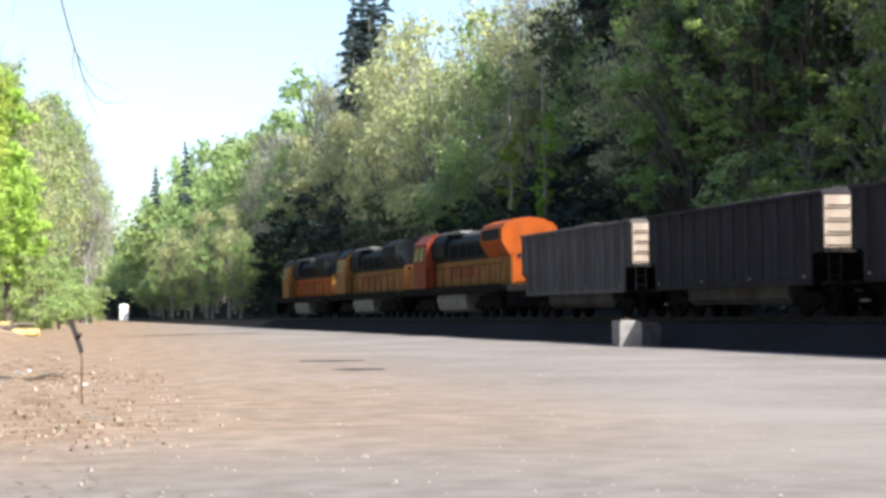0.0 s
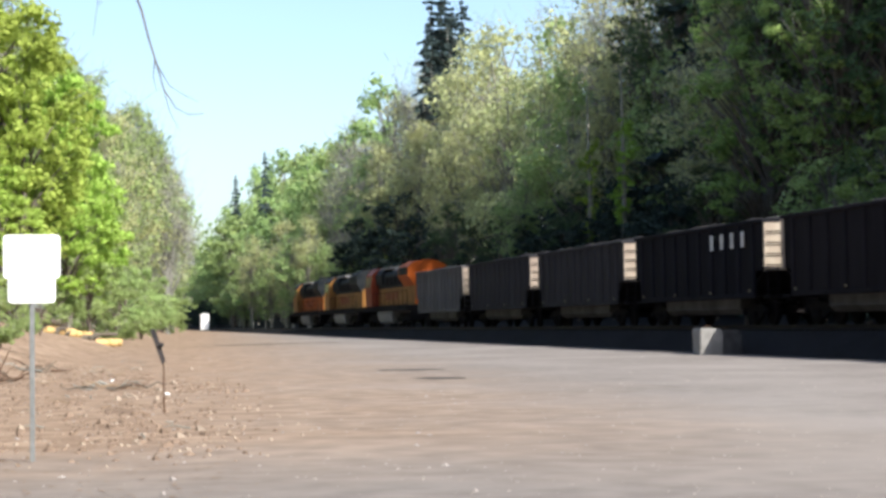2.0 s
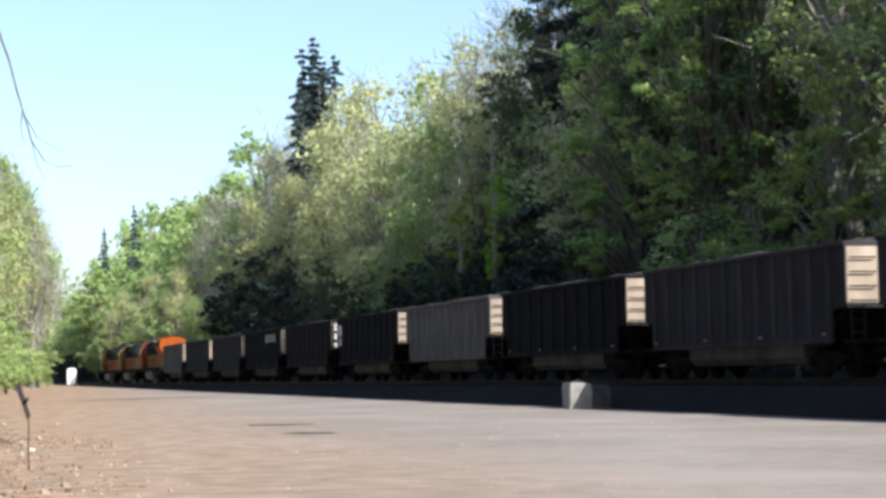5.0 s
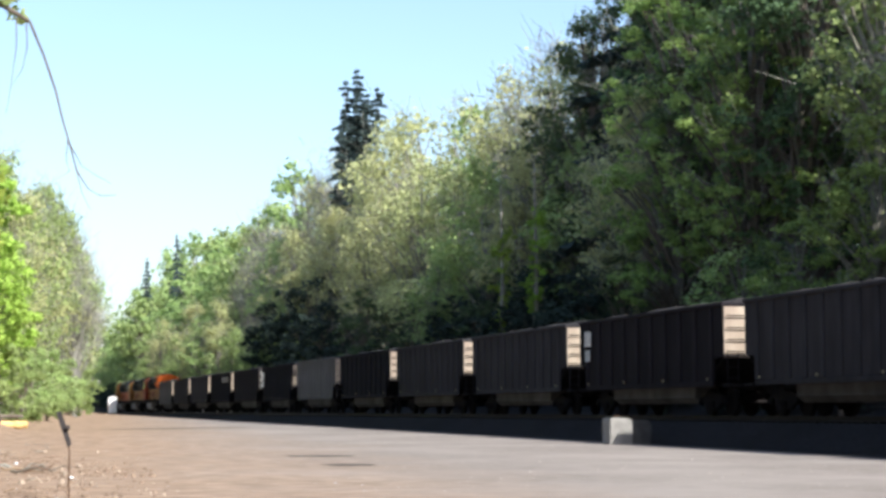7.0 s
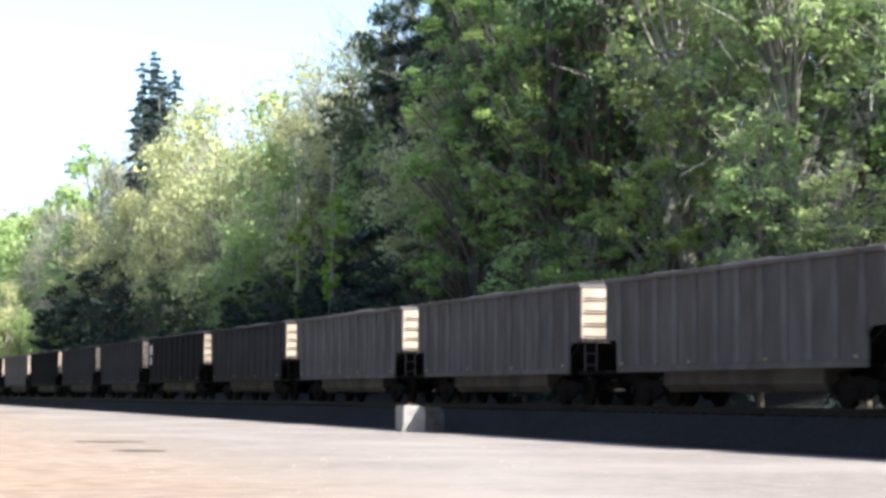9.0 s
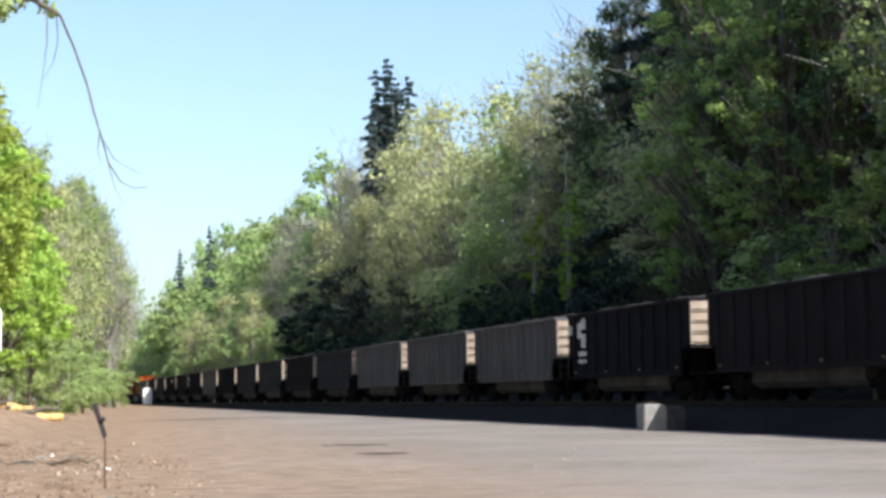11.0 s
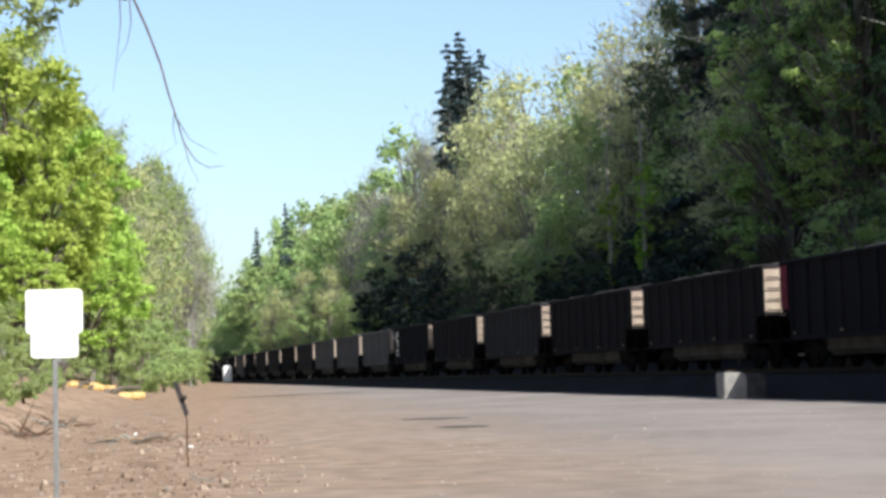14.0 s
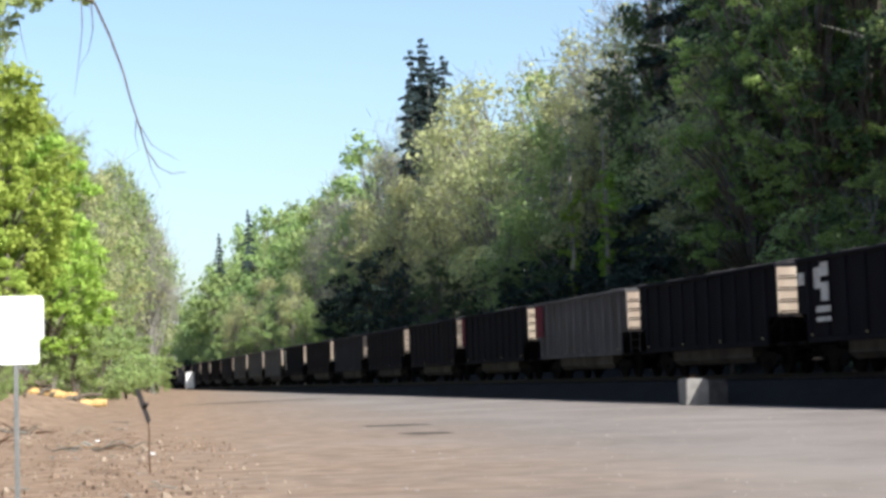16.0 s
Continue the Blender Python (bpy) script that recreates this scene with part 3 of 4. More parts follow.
    for s in (-1, 1):
        bm = BM()
        box(bm, -1.5, 1.5, s * (e + 0.02) - 0.03, s * (e + 0.02) + 0.03, 0.5, 1.62, 0.01)
        part("pilot_plate", bm, RUNNING, loco)
        bm = BM()
        tube(bm, [(0, s * e, 0.86), (0, s * (e + 0.55), 0.86)], [0.14, 0.12], 8)
        part("coupler", bm, RUNNING, loco)
    bm = BM()
    prism(bm, [(-1.35, 1.28), (-1.45, 1.0), (-1.3, 0.45), (-1.0, 0.3), (1.0, 0.3), (1.3, 0.45), (1.45, 1.0), (1.35, 1.28)], "y", -3.2, 2.6)
    part("fuel_tank", bm, SILVER, loco, "dull silver fuel tank")
    for s in (-1, 1):
        bm = BM()
        box(bm, -1.05, 1.05, s * 6.4 - 1.9, s * 6.4 + 1.9, 0.75, 1.1, 0.04)
        truck = part("truck", bm, RUNNING, loco, "grimy three-axle truck")
        for d in (-1.85, 0, 1.85):
            part("wheelset", WHEELS, None, truck, at=pose(0, s * 6.4 + d, 0.5))
        for x in (-1.08, 1.08):
            bm = BM()
            prism(bm, [(s * 6.4 + a, z) for a, z in ((-2.3, 0.42), (-1.4, 0.42), (-0.95, 0.62), (-0.45, 0.42), (0.45, 0.42), (0.95, 0.62), (1.4, 0.42), (2.3, 0.42), (2.3, 0.8), (-2.3, 0.8))], "x", x - 0.06, x + 0.06)
            part("side_frame", bm, RUNNING, truck)
    return loco


def make_locomotives():
    for i, (a, b) in enumerate(((ORANGE, YELLOW), (YELLOW, YELLOW), (YELLOW, ORANGE))):
        loco = locomotive(a, b)
        movers.append((loco, HEAD + 0.6 + 11.2 + i * 22.5))


make_locomotives()


# ---- lot furniture ----
def concrete_block(x, y, rz, w, h, d, label, mat=CONCRETE):
    ob = thing("concrete_block", label, "concrete block", "blocks beside the track", at=pose(x, y, ground_z(x, y) - 0.02, 0, 0, rz))
    bm = BM()
    prism(bm, [(-w, 0.0), (w, 0.0), (w, h * 0.8), (w * 0.85, h * 0.97), (w * 0.5, h), (-w * 0.92, h), (-w, h * 0.93)], "y", -d, d)
    bmesh.ops.bevel(bm, geom=list(bm.edges), offset=0.03, segments=2, affect="EDGES")
    for v in bm.verts:
        v.co += 0.02 * noise.noise_vector(v.co * 3 + Vector((x, y, 0)))
    part("block_body", bm, mat, ob)
    bm = BM()
    tube(bm, [(-0.12, 0, h - 0.04), (-0.08, 0, h + 0.07), (0.08, 0, h + 0.07), (0.12, 0, h - 0.04)], [0.018] * 4, 6)
    part("lifting_loop", bm, RUST, ob)


concrete_block(22.13, 59.3, -2, 0.41, 0.93, 0.42, "pale weathered concrete block beside the track")
concrete_block(23.02, 59.9, 5, 0.44, 0.86, 0.42, "concrete block beside the track in shade-dark colour", DARKBLOCK)


def relay_cabinet():
    ob = thing("equipment_cabinet", "tall white metal equipment cabinet beside the track", "cabinet", at=pose(23.45, 288, ground_z(23.45, 288)))
    part("plinth", box(BM(), -0.7, 0.7, -0.6, 0.6, -0.05, 0.14, 0.02), CONCRETE, ob)
    part("body", box(BM(), -0.66, 0.66, -0.55, 0.55, 0.14, 2.6, 0.03), SIGNWHITE, ob)
    bm = BM()
    prism(bm, [(-0.72, 2.6), (0.72, 2.6), (0.0, 2.74)], "y", -0.62, 0.62)
    part("roof", bm, SIGNWHITE, ob)
    door = part("door", box(BM(), -0.56, 0.56, -0.575, -0.55, 0.25, 2.45, 0.008), SIGNWHITE, ob)
    part("handle", box(BM(), 0.38, 0.42, -0.61, -0.575, 1.2, 1.45, 0.005), GALV, door)


relay_cabinet()


def sign():
    """Two plates, one over the other, on a steel post."""
    ob = thing("sign", "white two-plate notice sign on a thin steel post", "sign", at=pose(-0.19, 16.96, -0.02, 0, 0, -2))
    part("post", box(BM(), -0.022, 0.022, -0.016, 0.016, 0, 2.08, 0.004), GALV, ob)

    def rounded(w, z0, z1, r=0.035):
        pts = []
        for cx, cz, a0 in ((w - r, z1 - r, 0), (-w + r, z1 - r, 90), (-w + r, z0 + r, 180), (w - r, z0 + r, 270)):
            pts += [(cx + r * math.cos(radians(a0 + a)), cz + r * math.sin(radians(a0 + a))) for a in (0, 30, 60, 90)]
        return pts
    part("upper_plate", prism(BM(), rounded(0.255, 1.69, 2.09), "y", -0.024, -0.018), SIGNWHITE, ob)
    low = part("lower_plate", prism(BM(), rounded(0.212, 1.465, 1.702), "y", -0.031, -0.0265), SIGNWHITE, ob)
    for z in (1.655, 1.62):
        part("print_bar", box(BM(), -0.17, 0.17, -0.034, -0.031, z - 0.006, z + 0.006), GREYPRINT, low, "faint grey line of print")
    for z in (2.0, 1.54):
        bm = BM()
        tube(bm, [(0, -0.04, z), (0, -0.02, z)], [0.008, 0.008], 8)
        part("bolt", bm, GALV, ob)


sign()


def bent_stake():
    ob = thing("bent_stake", "thin bent rusty stake with a dark plate", "stake", at=pose(1.52, 25.7, ground_z(1.52, 25.7)))
    bm = BM()
    tube(bm, [(0, 0, -0.05), (-0.01, 0, 0.35), (-0.005, 0.01, 0.66), (-0.06, 0, 0.9), (-0.15, -0.01, 1.18)], [0.015, 0.013, 0.012, 0.011, 0.009], 6)
    part("rod", bm, RUST, ob)
    bm = BM()
    prism(bm, [(-0.035, 0.70), (0.02, 0.74), (-0.06, 1.0), (-0.13, 1.20), (-0.20, 1.18), (-0.13, 0.98)], "y", -0.03, -0.018)
    part("plate", bm, DARKRAG, ob, "dark weathered plate")
    bm = BM()
    tube(bm, [(-0.06, -0.05, 0.98), (-0.02, -0.05, 0.95)], [0.04, 0.035], 8)
    part("knob", bm, DARKRAG, ob)


bent_stake()


def timber(x, y, length, r, rz, mat, label, lift=0.0):
    z = ground_z(x, y)
    ob = thing("log", label, "log", "cut timber on the lot's edge", at=pose(x, y, z + r * 0.85 + lift, 0, 0, rz))
    bm = BM()
    n = 7
    tube(bm, [(length * (i / n - 0.5), 0.03 * math.sin(i * 2 + x), 0.02 * math.cos(i * 3)) for i in range(n + 1)], [r * (1 + 0.08 * math.sin(i * 1.7)) for i in range(n + 1)], 9)
    part("trunk", bm, mat, ob)


for x, y, ln, r, rz, m in ((2.75, 93.3, 1.3, 0.2, 3, CUTWOOD), (1.5, 94.5, 0.9, 0.16, -8, CUTWOOD), (0.7, 94.0, 0.8, 0.15, 12, CUTWOOD), (0.0, 95.5, 0.7, 0.15, 30, CUTWOOD), (1.3, 96.0, 4.0, 0.1, 6, BARK),
                            (-0.6, 93.0, 2.6, 0.09, -20, BARK), (1.1, 92.6, 0.5, 0.17, 5, CUTWOOD), (0.4, 92.8, 0.45, 0.16, -6, CUTWOOD), (-0.2, 92.4, 0.4, 0.15, 10, CUTWOOD),
                            (0.78, 92.7, 0.3, 0.14, 0, BARK), (0.1, 92.6, 0.3, 0.13, 4, BARK), (1.75, 92.8, 0.7, 0.13, 2, BARK)):
    timber(x, y, ln, r, rz, m, "pale freshly cut timber log on the ground" if m is CUTWOOD else "long dark fallen branch by the bank")


def brush_heap(x, y, seed, count, reach, rise, label, mats):
    """A heap of dead limbs thrown on the bank: crooked tapering poles that lie and lean on one another."""
    ob = thing("brush_heap", label, "brush heap", "heaps of dead limbs", at=pose(x, y, ground_z(x, y)))
    r = np.random.RandomState(seed)
    for i in range(count):
        a = r.uniform(-0.5, 0.5) + (math.pi if r.rand() < 0.5 else 0)
        ln = reach * r.uniform(0.45, 1.1)
        x0, y0 = r.normal() * reach * 0.3, r.normal() * reach * 0.45
        up = rise * r.rand() ** 2
        pts = []
        for k in range(5):
            t = k / 4
            px, py = x0 + math.cos(a) * ln * t, y0 + math.sin(a) * ln * t * 1.5
            pts.append((px, py, max(0.02, ground_z(x + px, y + py) - ground_z(x, y)) + 0.05 + up * t + 0.06 * ln * r.normal() * (0 < k < 4)))
        r0 = r.uniform(0.02, 0.05) * min(1.5, reach)
        part("limb", tube(BM(), pts, [r0, r0 * 0.9, r0 * 0.75, r0 * 0.55, r0 * 0.25], 6), mats[i % len(mats)], ob)


brush_heap(-1.6, 93, 5, 24, 2.2, 1.8, "tangled heap of grey dead limbs on the bank", (BARK, TWIG, BARK, PALECLOD))
brush_heap(-1.0, 42, 7, 16, 0.7, 0.7, "dark tangle of uprooted roots on the bank", (RUST, BARK, RUST))
brush_heap(-0.6, 50, 8, 14, 0.8, 0.25, "dark dead branches lying on the bank", (BARK, RUST, TWIG))
brush_heap(1.1, 36, 9, 10, 0.8, 0.15, "small dry branches lying on the earth", (BARK, LITTERLEAF, TWIG))


# ---- trees ----
def leaf_cloud(rnd, centres, count, size, flat=0.4, sprays=5, form=0.9):
    """Folded leaf quads in lumps (centre, radius); each lump is broken into sprays set on its outside, and the leaves face outwards."""
    cen, rad, out = [], [], []
    for c in centres:
        for _ in range(sprays):
            d = rnd.normal(size=3) + np.array([0, 0, 0.25])
            d /= np.linalg.norm(d)
            cen.append(np.array(c[:3]) + d * c[3] * rnd.uniform(0.35, 0.95) * np.array([1, 1, 0.75]))
            rad.append(c[3] * rnd.uniform(0.28, 0.6))
            out.append(d)
    cen, rad, out = np.array(cen), np.array(rad), np.array(out)
    pick = rnd.choice(len(cen), count, p=rad ** 2 / (rad ** 2).sum())
    d = rnd.normal(size=(count, 3))
    d /= np.linalg.norm(d, axis=1)[:, None]
    r = rad[pick] * rnd.uniform(0.2, 1.0, count) ** 0.6 * (1 + 0.15 * rnd.normal(size=count))
    p = cen[pick] + d * r[:, None] * np.array([1, 1, 0.7])
    nrm = 0.65 * rnd.normal(size=(count, 3)) + (d * 0.7 + out[pick] * 0.6) * form + np.array([0, 0, flat])
    nrm /= np.linalg.norm(nrm, axis=1)[:, None]
    a = np.cross(nrm, rnd.normal(size=(count, 3)))
    a /= np.linalg.norm(a, axis=1)[:, None]
    b = np.cross(nrm, a)
    s = size * rnd.uniform(0.55, 1.25, count)[:, None]
    return np.stack([p - a * s, p - b * s * 0.5 + nrm * s * 0.12, p + a * s, p + b * s * 0.5 - nrm * s * 0.1], 1).reshape(-1, 3)


def quads_mesh(name, v, mat):
    me = bpy.data.meshes.new(name)
    n = len(v) // 4
    me.vertices.add(len(v))
    me.vertices.foreach_set("co", v.astype(np.float32).ravel())
    me.loops.add(4 * n)
    me.loops.foreach_set("vertex_index", np.arange(4 * n, dtype=np.int32))
    me.polygons.add(n)
    me.polygons.foreach_set("loop_start", np.arange(0, 4 * n, 4, dtype=np.int32))
    me.update(calc_edges=True)
    me.validate()
    me.materials.append(mat)
    return me


def broadleaf(seed, h, spread, base, count, size, leaf, bark, lumps=34, twigs=0, label="", lumpr=0.11, sprays=5):
    """A tree h high: forked tapered trunk, limbs to the lumps of its crown, leaves."""
    rnd = np.random.RandomState(seed)
    tree = thing("tree", label, "tree", "broadleaved trees")
    centres = []
    while len(centres) < lumps:
        u = rnd.uniform(-1, 1, 3)
        if (u ** 2).sum() > 1:
            continue
        z = base + (h - base) * (u[2] * 0.5 + 0.5)
        wide = spread * (0.55 + 0.45 * math.sin(math.pi * min(1, (z - base) / (h - base) * 0.85 + 0.12)))
        centres.append((u[0] * wide, u[1] * wide, min(z, h - lumpr * h * 0.6), h * lumpr * rnd.uniform(0.6, 1.25)))
    bm = BM()
    lean = rnd.uniform(-0.06, 0.06, 2) * h
    stem = [(lean[0] * t ** 2 + 0.12 * math.sin(5 * t + seed), lean[1] * t ** 2 + 0.1 * math.cos(4 * t), h * 0.86 * t) for t in np.linspace(0, 1, 8)]
    stem[0] = (stem[0][0], stem[0][1], -0.6)
    r0 = 0.014 * h + 0.05
    tube(bm, stem, [r0 * (1.15 - 1.05 * t) for t in np.linspace(0, 1, 8)], 7)
    for c in centres[: max(10, lumps // 2)]:
        t = min(0.8, max(0.15, (c[2] - h * 0.18) / h))
        a = Vector((lean[0] * t ** 2, lean[1] * t ** 2, h * 0.86 * t))
        b = Vector(c[:3])
        mid = a.lerp(b, 0.5) + Vector((rnd.normal() * 0.2, rnd.normal() * 0.2, 0.03 * h))
        tube(bm, [a, mid, b], [r0 * 0.38, r0 * 0.24, r0 * 0.06], 5)
    part("trunk", bm, bark, tree)
    if count:
        part("crown", quads_mesh("crown", leaf_cloud(rnd, centres, count, size, 0.4, sprays), leaf), None, tree)["kind"] = "stuff"
    if twigs:
        tips = []
        for _ in range(twigs):
            c = centres[rnd.randint(len(centres))]
            p = np.array(c[:3]) + rnd.normal(size=3) * c[3] * 0.5
            d = rnd.normal(size=3) + np.array([p[0] * 0.2, p[1] * 0.2, 1.5])
            d /= np.linalg.norm(d)
            q = p + d * h * rnd.uniform(0.04, 0.1)
            w = np.cross(d, rnd.normal(size=3))
            w *= 0.022 / np.linalg.norm(w)
            tips += [p - w, p + w, q + w * 0.3, q - w * 0.3]
        part("twig_spray", quads_mesh("twig_spray", np.array(tips), TWIG), None, tree, "bare grey twigs")["kind"] = "stuff"
    return tree


def conifer(seed, h, base, width, whorls, label, ragged=0.3, taper=0.75, tops=((0, 0, 1.0),), dense=1.0):
    """A fir: straight trunk, whorls of drooping boughs carrying sprays of needles."""
    rnd = np.random.RandomState(seed)
    tree = thing("fir_tree", label, "conifer", "conifers")
    bm = BM()
    quads = []
    for ox, oy, part_h in tops:
        hh = h * part_h
        tube(bm, [(ox * 0.3, oy * 0.3, -0.8), (ox * 0.7, oy * 0.7, hh * 0.4), (ox, oy, hh)], [0.013 * hh + 0.05, 0.008 * hh + 0.03, 0.02], 7)
        for i in range(whorls):
            f = i / (whorls - 1)
            z = base + (hh - base) * f
            reach = width * (1 - f) ** taper + 0.25
            for j in range(rnd.randint(4, 7)):
                if rnd.rand() < ragged * (1 - 0.5 * f):
                    continue
                a = rnd.uniform(0, 2 * math.pi)
                ln = reach * rnd.uniform(0.55, 1.15)
                d = np.array([math.cos(a), math.sin(a), 0.0])
                root = np.array([ox * (0.3 + 0.7 * f), oy * (0.3 + 0.7 * f), z])
                n = int((8 + ln * 9) * dense)
                for s in range(n):
                    u = (s + rnd.rand()) / n
                    drop = -0.35 * ln * u ** 1.5 + 0.12 * ln * max(0, u - 0.7) + 0.15 * ln * u * f
                    side = np.array([-d[1], d[0], 0]) * rnd.normal() * 0.16 * ln * (1.1 - u)
                    p = root + d * ln * u + side + np.array([0, 0, drop + rnd.normal() * 0.08])
                    q = d * 0.5 + np.array([-d[1], d[0], 0]) * rnd.normal() * 0.6 + np.array([0, 0, -0.35 + rnd.normal() * 0.3])
                    q *= (0.22 + 0.06 * ln / 3) / np.linalg.norm(q)
                    w = np.cross(q, rnd.normal(size=3))
                    w *= (0.10 + 0.012 * ln) / np.linalg.norm(w)
                    quads += [p - q, p - w, p + q * 1.2, p + w]
                tip = root + d * ln * 0.9 + np.array([0, 0, -0.27 * ln])
                if ln > 1.2:
                    tube(bm, [tuple(root), tuple(root * 0.5 + tip * 0.5 + np.array([0, 0, 0.05 * ln])), tuple(tip)], [0.05, 0.03, 0.01], 4)
    part("trunk", bm, BARK, tree)
    part("foliage", quads_mesh("foliage", np.array(quads), NEEDLE), None, tree)["kind"] = "stuff"
    return tree


PALE = "tall alder in pale spring leaf on the slope beyond the track"
OLIVE = "broadleaved tree in olive young leaf beyond the track"
DARK = "dense dark green tree standing on the slope"
BRIGHT = "maple in bright fresh green leaf at the lot's edge"
kinds = {
    "pale": [broadleaf(11 + i, 20, 3.7, 4.0, 4100, 0.22, LEAF_PALE, ALDERBARK, 60, 650, PALE, 0.085, 10) for i in range(3)],
    "olive": [broadleaf(31 + i, 18, 4.0, 2.5, 4100, 0.235, LEAF_MID, ALDERBARK, 56, 420, OLIVE, 0.09, 9) for i in range(3)],
    "dark": [broadleaf(51 + i, 20, 4.4, 1.5, 7500, 0.175, LEAF_DARK, BARK, 66, 300, DARK, 0.066) for i in range(2)],
    "maple": [broadleaf(61 + i, 20, 4.4, 1.5, 8000, 0.185, LEAF_MAPLE, ALDERBARK, 66, 400, "broad maple in green leaf on the slope", 0.058) for i in range(3)],
    "alder": [broadleaf(66 + i, 20, 3.2, 5.0, 5200, 0.185, LEAF_MID, ALDERBARK, 80, 900, "slender alder with a pale trunk in thin leaf", 0.06) for i in range(3)],
    "bigmaple": [broadleaf(261 + i, 36, 6.2, 3.0, 15000, 0.21, LEAF_MAPLE, BARK, 170, 500, "tall maple in green leaf on the slope", 0.034, 4) for i in range(2)],
    "bigdark": [broadleaf(271 + i, 36, 5.6, 2.0, 12000, 0.23, LEAF_DARK, BARK, 150, 200, "tall dense dark green tree on the slope", 0.04, 5) for i in range(2)],
    "under": [broadleaf(161 + i, 12, 3.8, 0.5, 4200, 0.25, LEAF_UNDER, BARK, 110, 0, "dense evergreen in shade-dark leaf at the foot of the slope", 0.075, 6) for i in range(2)],
    "far": [broadleaf(171 + i, 18, 4.2, 1.5, 2600, 0.32, LEAF_MID, BARK, 50, 60, "distant broadleaved tree in young leaf", 0.09) for i in range(3)],
    "wood": [broadleaf(181 + i, 20, 5.5, 1.0, 1500, 0.75, LEAF_DARK, BARK, 44, 0, "unseen tree added round the lot to cut sky light", 0.12) for i in range(2)],
    "bright": [broadleaf(71 + i, 18, 4.6, 2.2, 9500, 0.23, LEAF_BRIGHT, BARK, 75, 0, BRIGHT, 0.07) for i in range(2)],
    "bare": [broadleaf(91 + i, 19, 3.2, 4.0, 900, 0.2, LEAF_PALE, TWIG, 40, 2600, "nearly bare grey tree with a haze of twigs", 0.08) for i in range(2)],
    "shrub": [broadleaf(111 + i, 7, 3.4, 0.2, 1500, 0.24, LEAF_UNDER, BARK, 30, 0, "low shrub in shade-dark leaf at the foot of the slope", 0.16) for i in range(2)],
    "brush": [broadleaf(131 + i, 5, 2.6, 0.1, 5000, 0.11, LEAF_MID, BARK, 26, 80, "low green brush on the earth bank", 0.15) for i in range(2)],
    "fir": [conifer(151 + i, 24, 2.0, 4.4, 34, "dark fir tree with drooping boughs on the slope", 0.12, 0.7, dense=2.0) for i in range(2)],
}
HOME = dict(bigmaple=36.0, bigdark=36.0, pale=20.0, olive=18.0, dark=20.0, bright=18.0, bare=19.0, maple=20.0, alder=20.0, far=18.0, under=12.0, wood=20.0, shrub=7.0, brush=5.0, fir=24.0)
plant_rnd = random.Random(5)


def plant(kind, x, y, top, wide=1.0):
    """A tree of a kind at a place, its top at that height above the lot."""
    src = plant_rnd.choice(kinds[kind])
    z = ground_z(x, y)
    s = max(2.0, top - z) / HOME[kind]
    w = min(1.5, max(0.7, s)) * wide
    return copy_thing(src, Matrix.LocRotScale((x, y, z), Euler((0, 0, plant_rnd.uniform(0, 6.28))), (w, w, s)))


def skyline(az):
    pts = [(0, 3.0), (4.5, 3.4), (6.6, 5.0), (8.5, 5.8), (10.4, 7.6), (12, 7.9), (13.3, 9.1), (15.3, 10.2), (17, 10.7), (18.2, 11.4), (20.0, 12.2), (21.3, 12.4), (22.3, 15.5), (24, 15.5), (36, 21), (60, 30)]
    for (a, e0), (b, e1) in zip(pts, pts[1:]):
        if a <= az <= b:
            return e0 + (e1 - e0) * (az - a) / (b - a)
    return 30.0 if az > 60 else 3.0


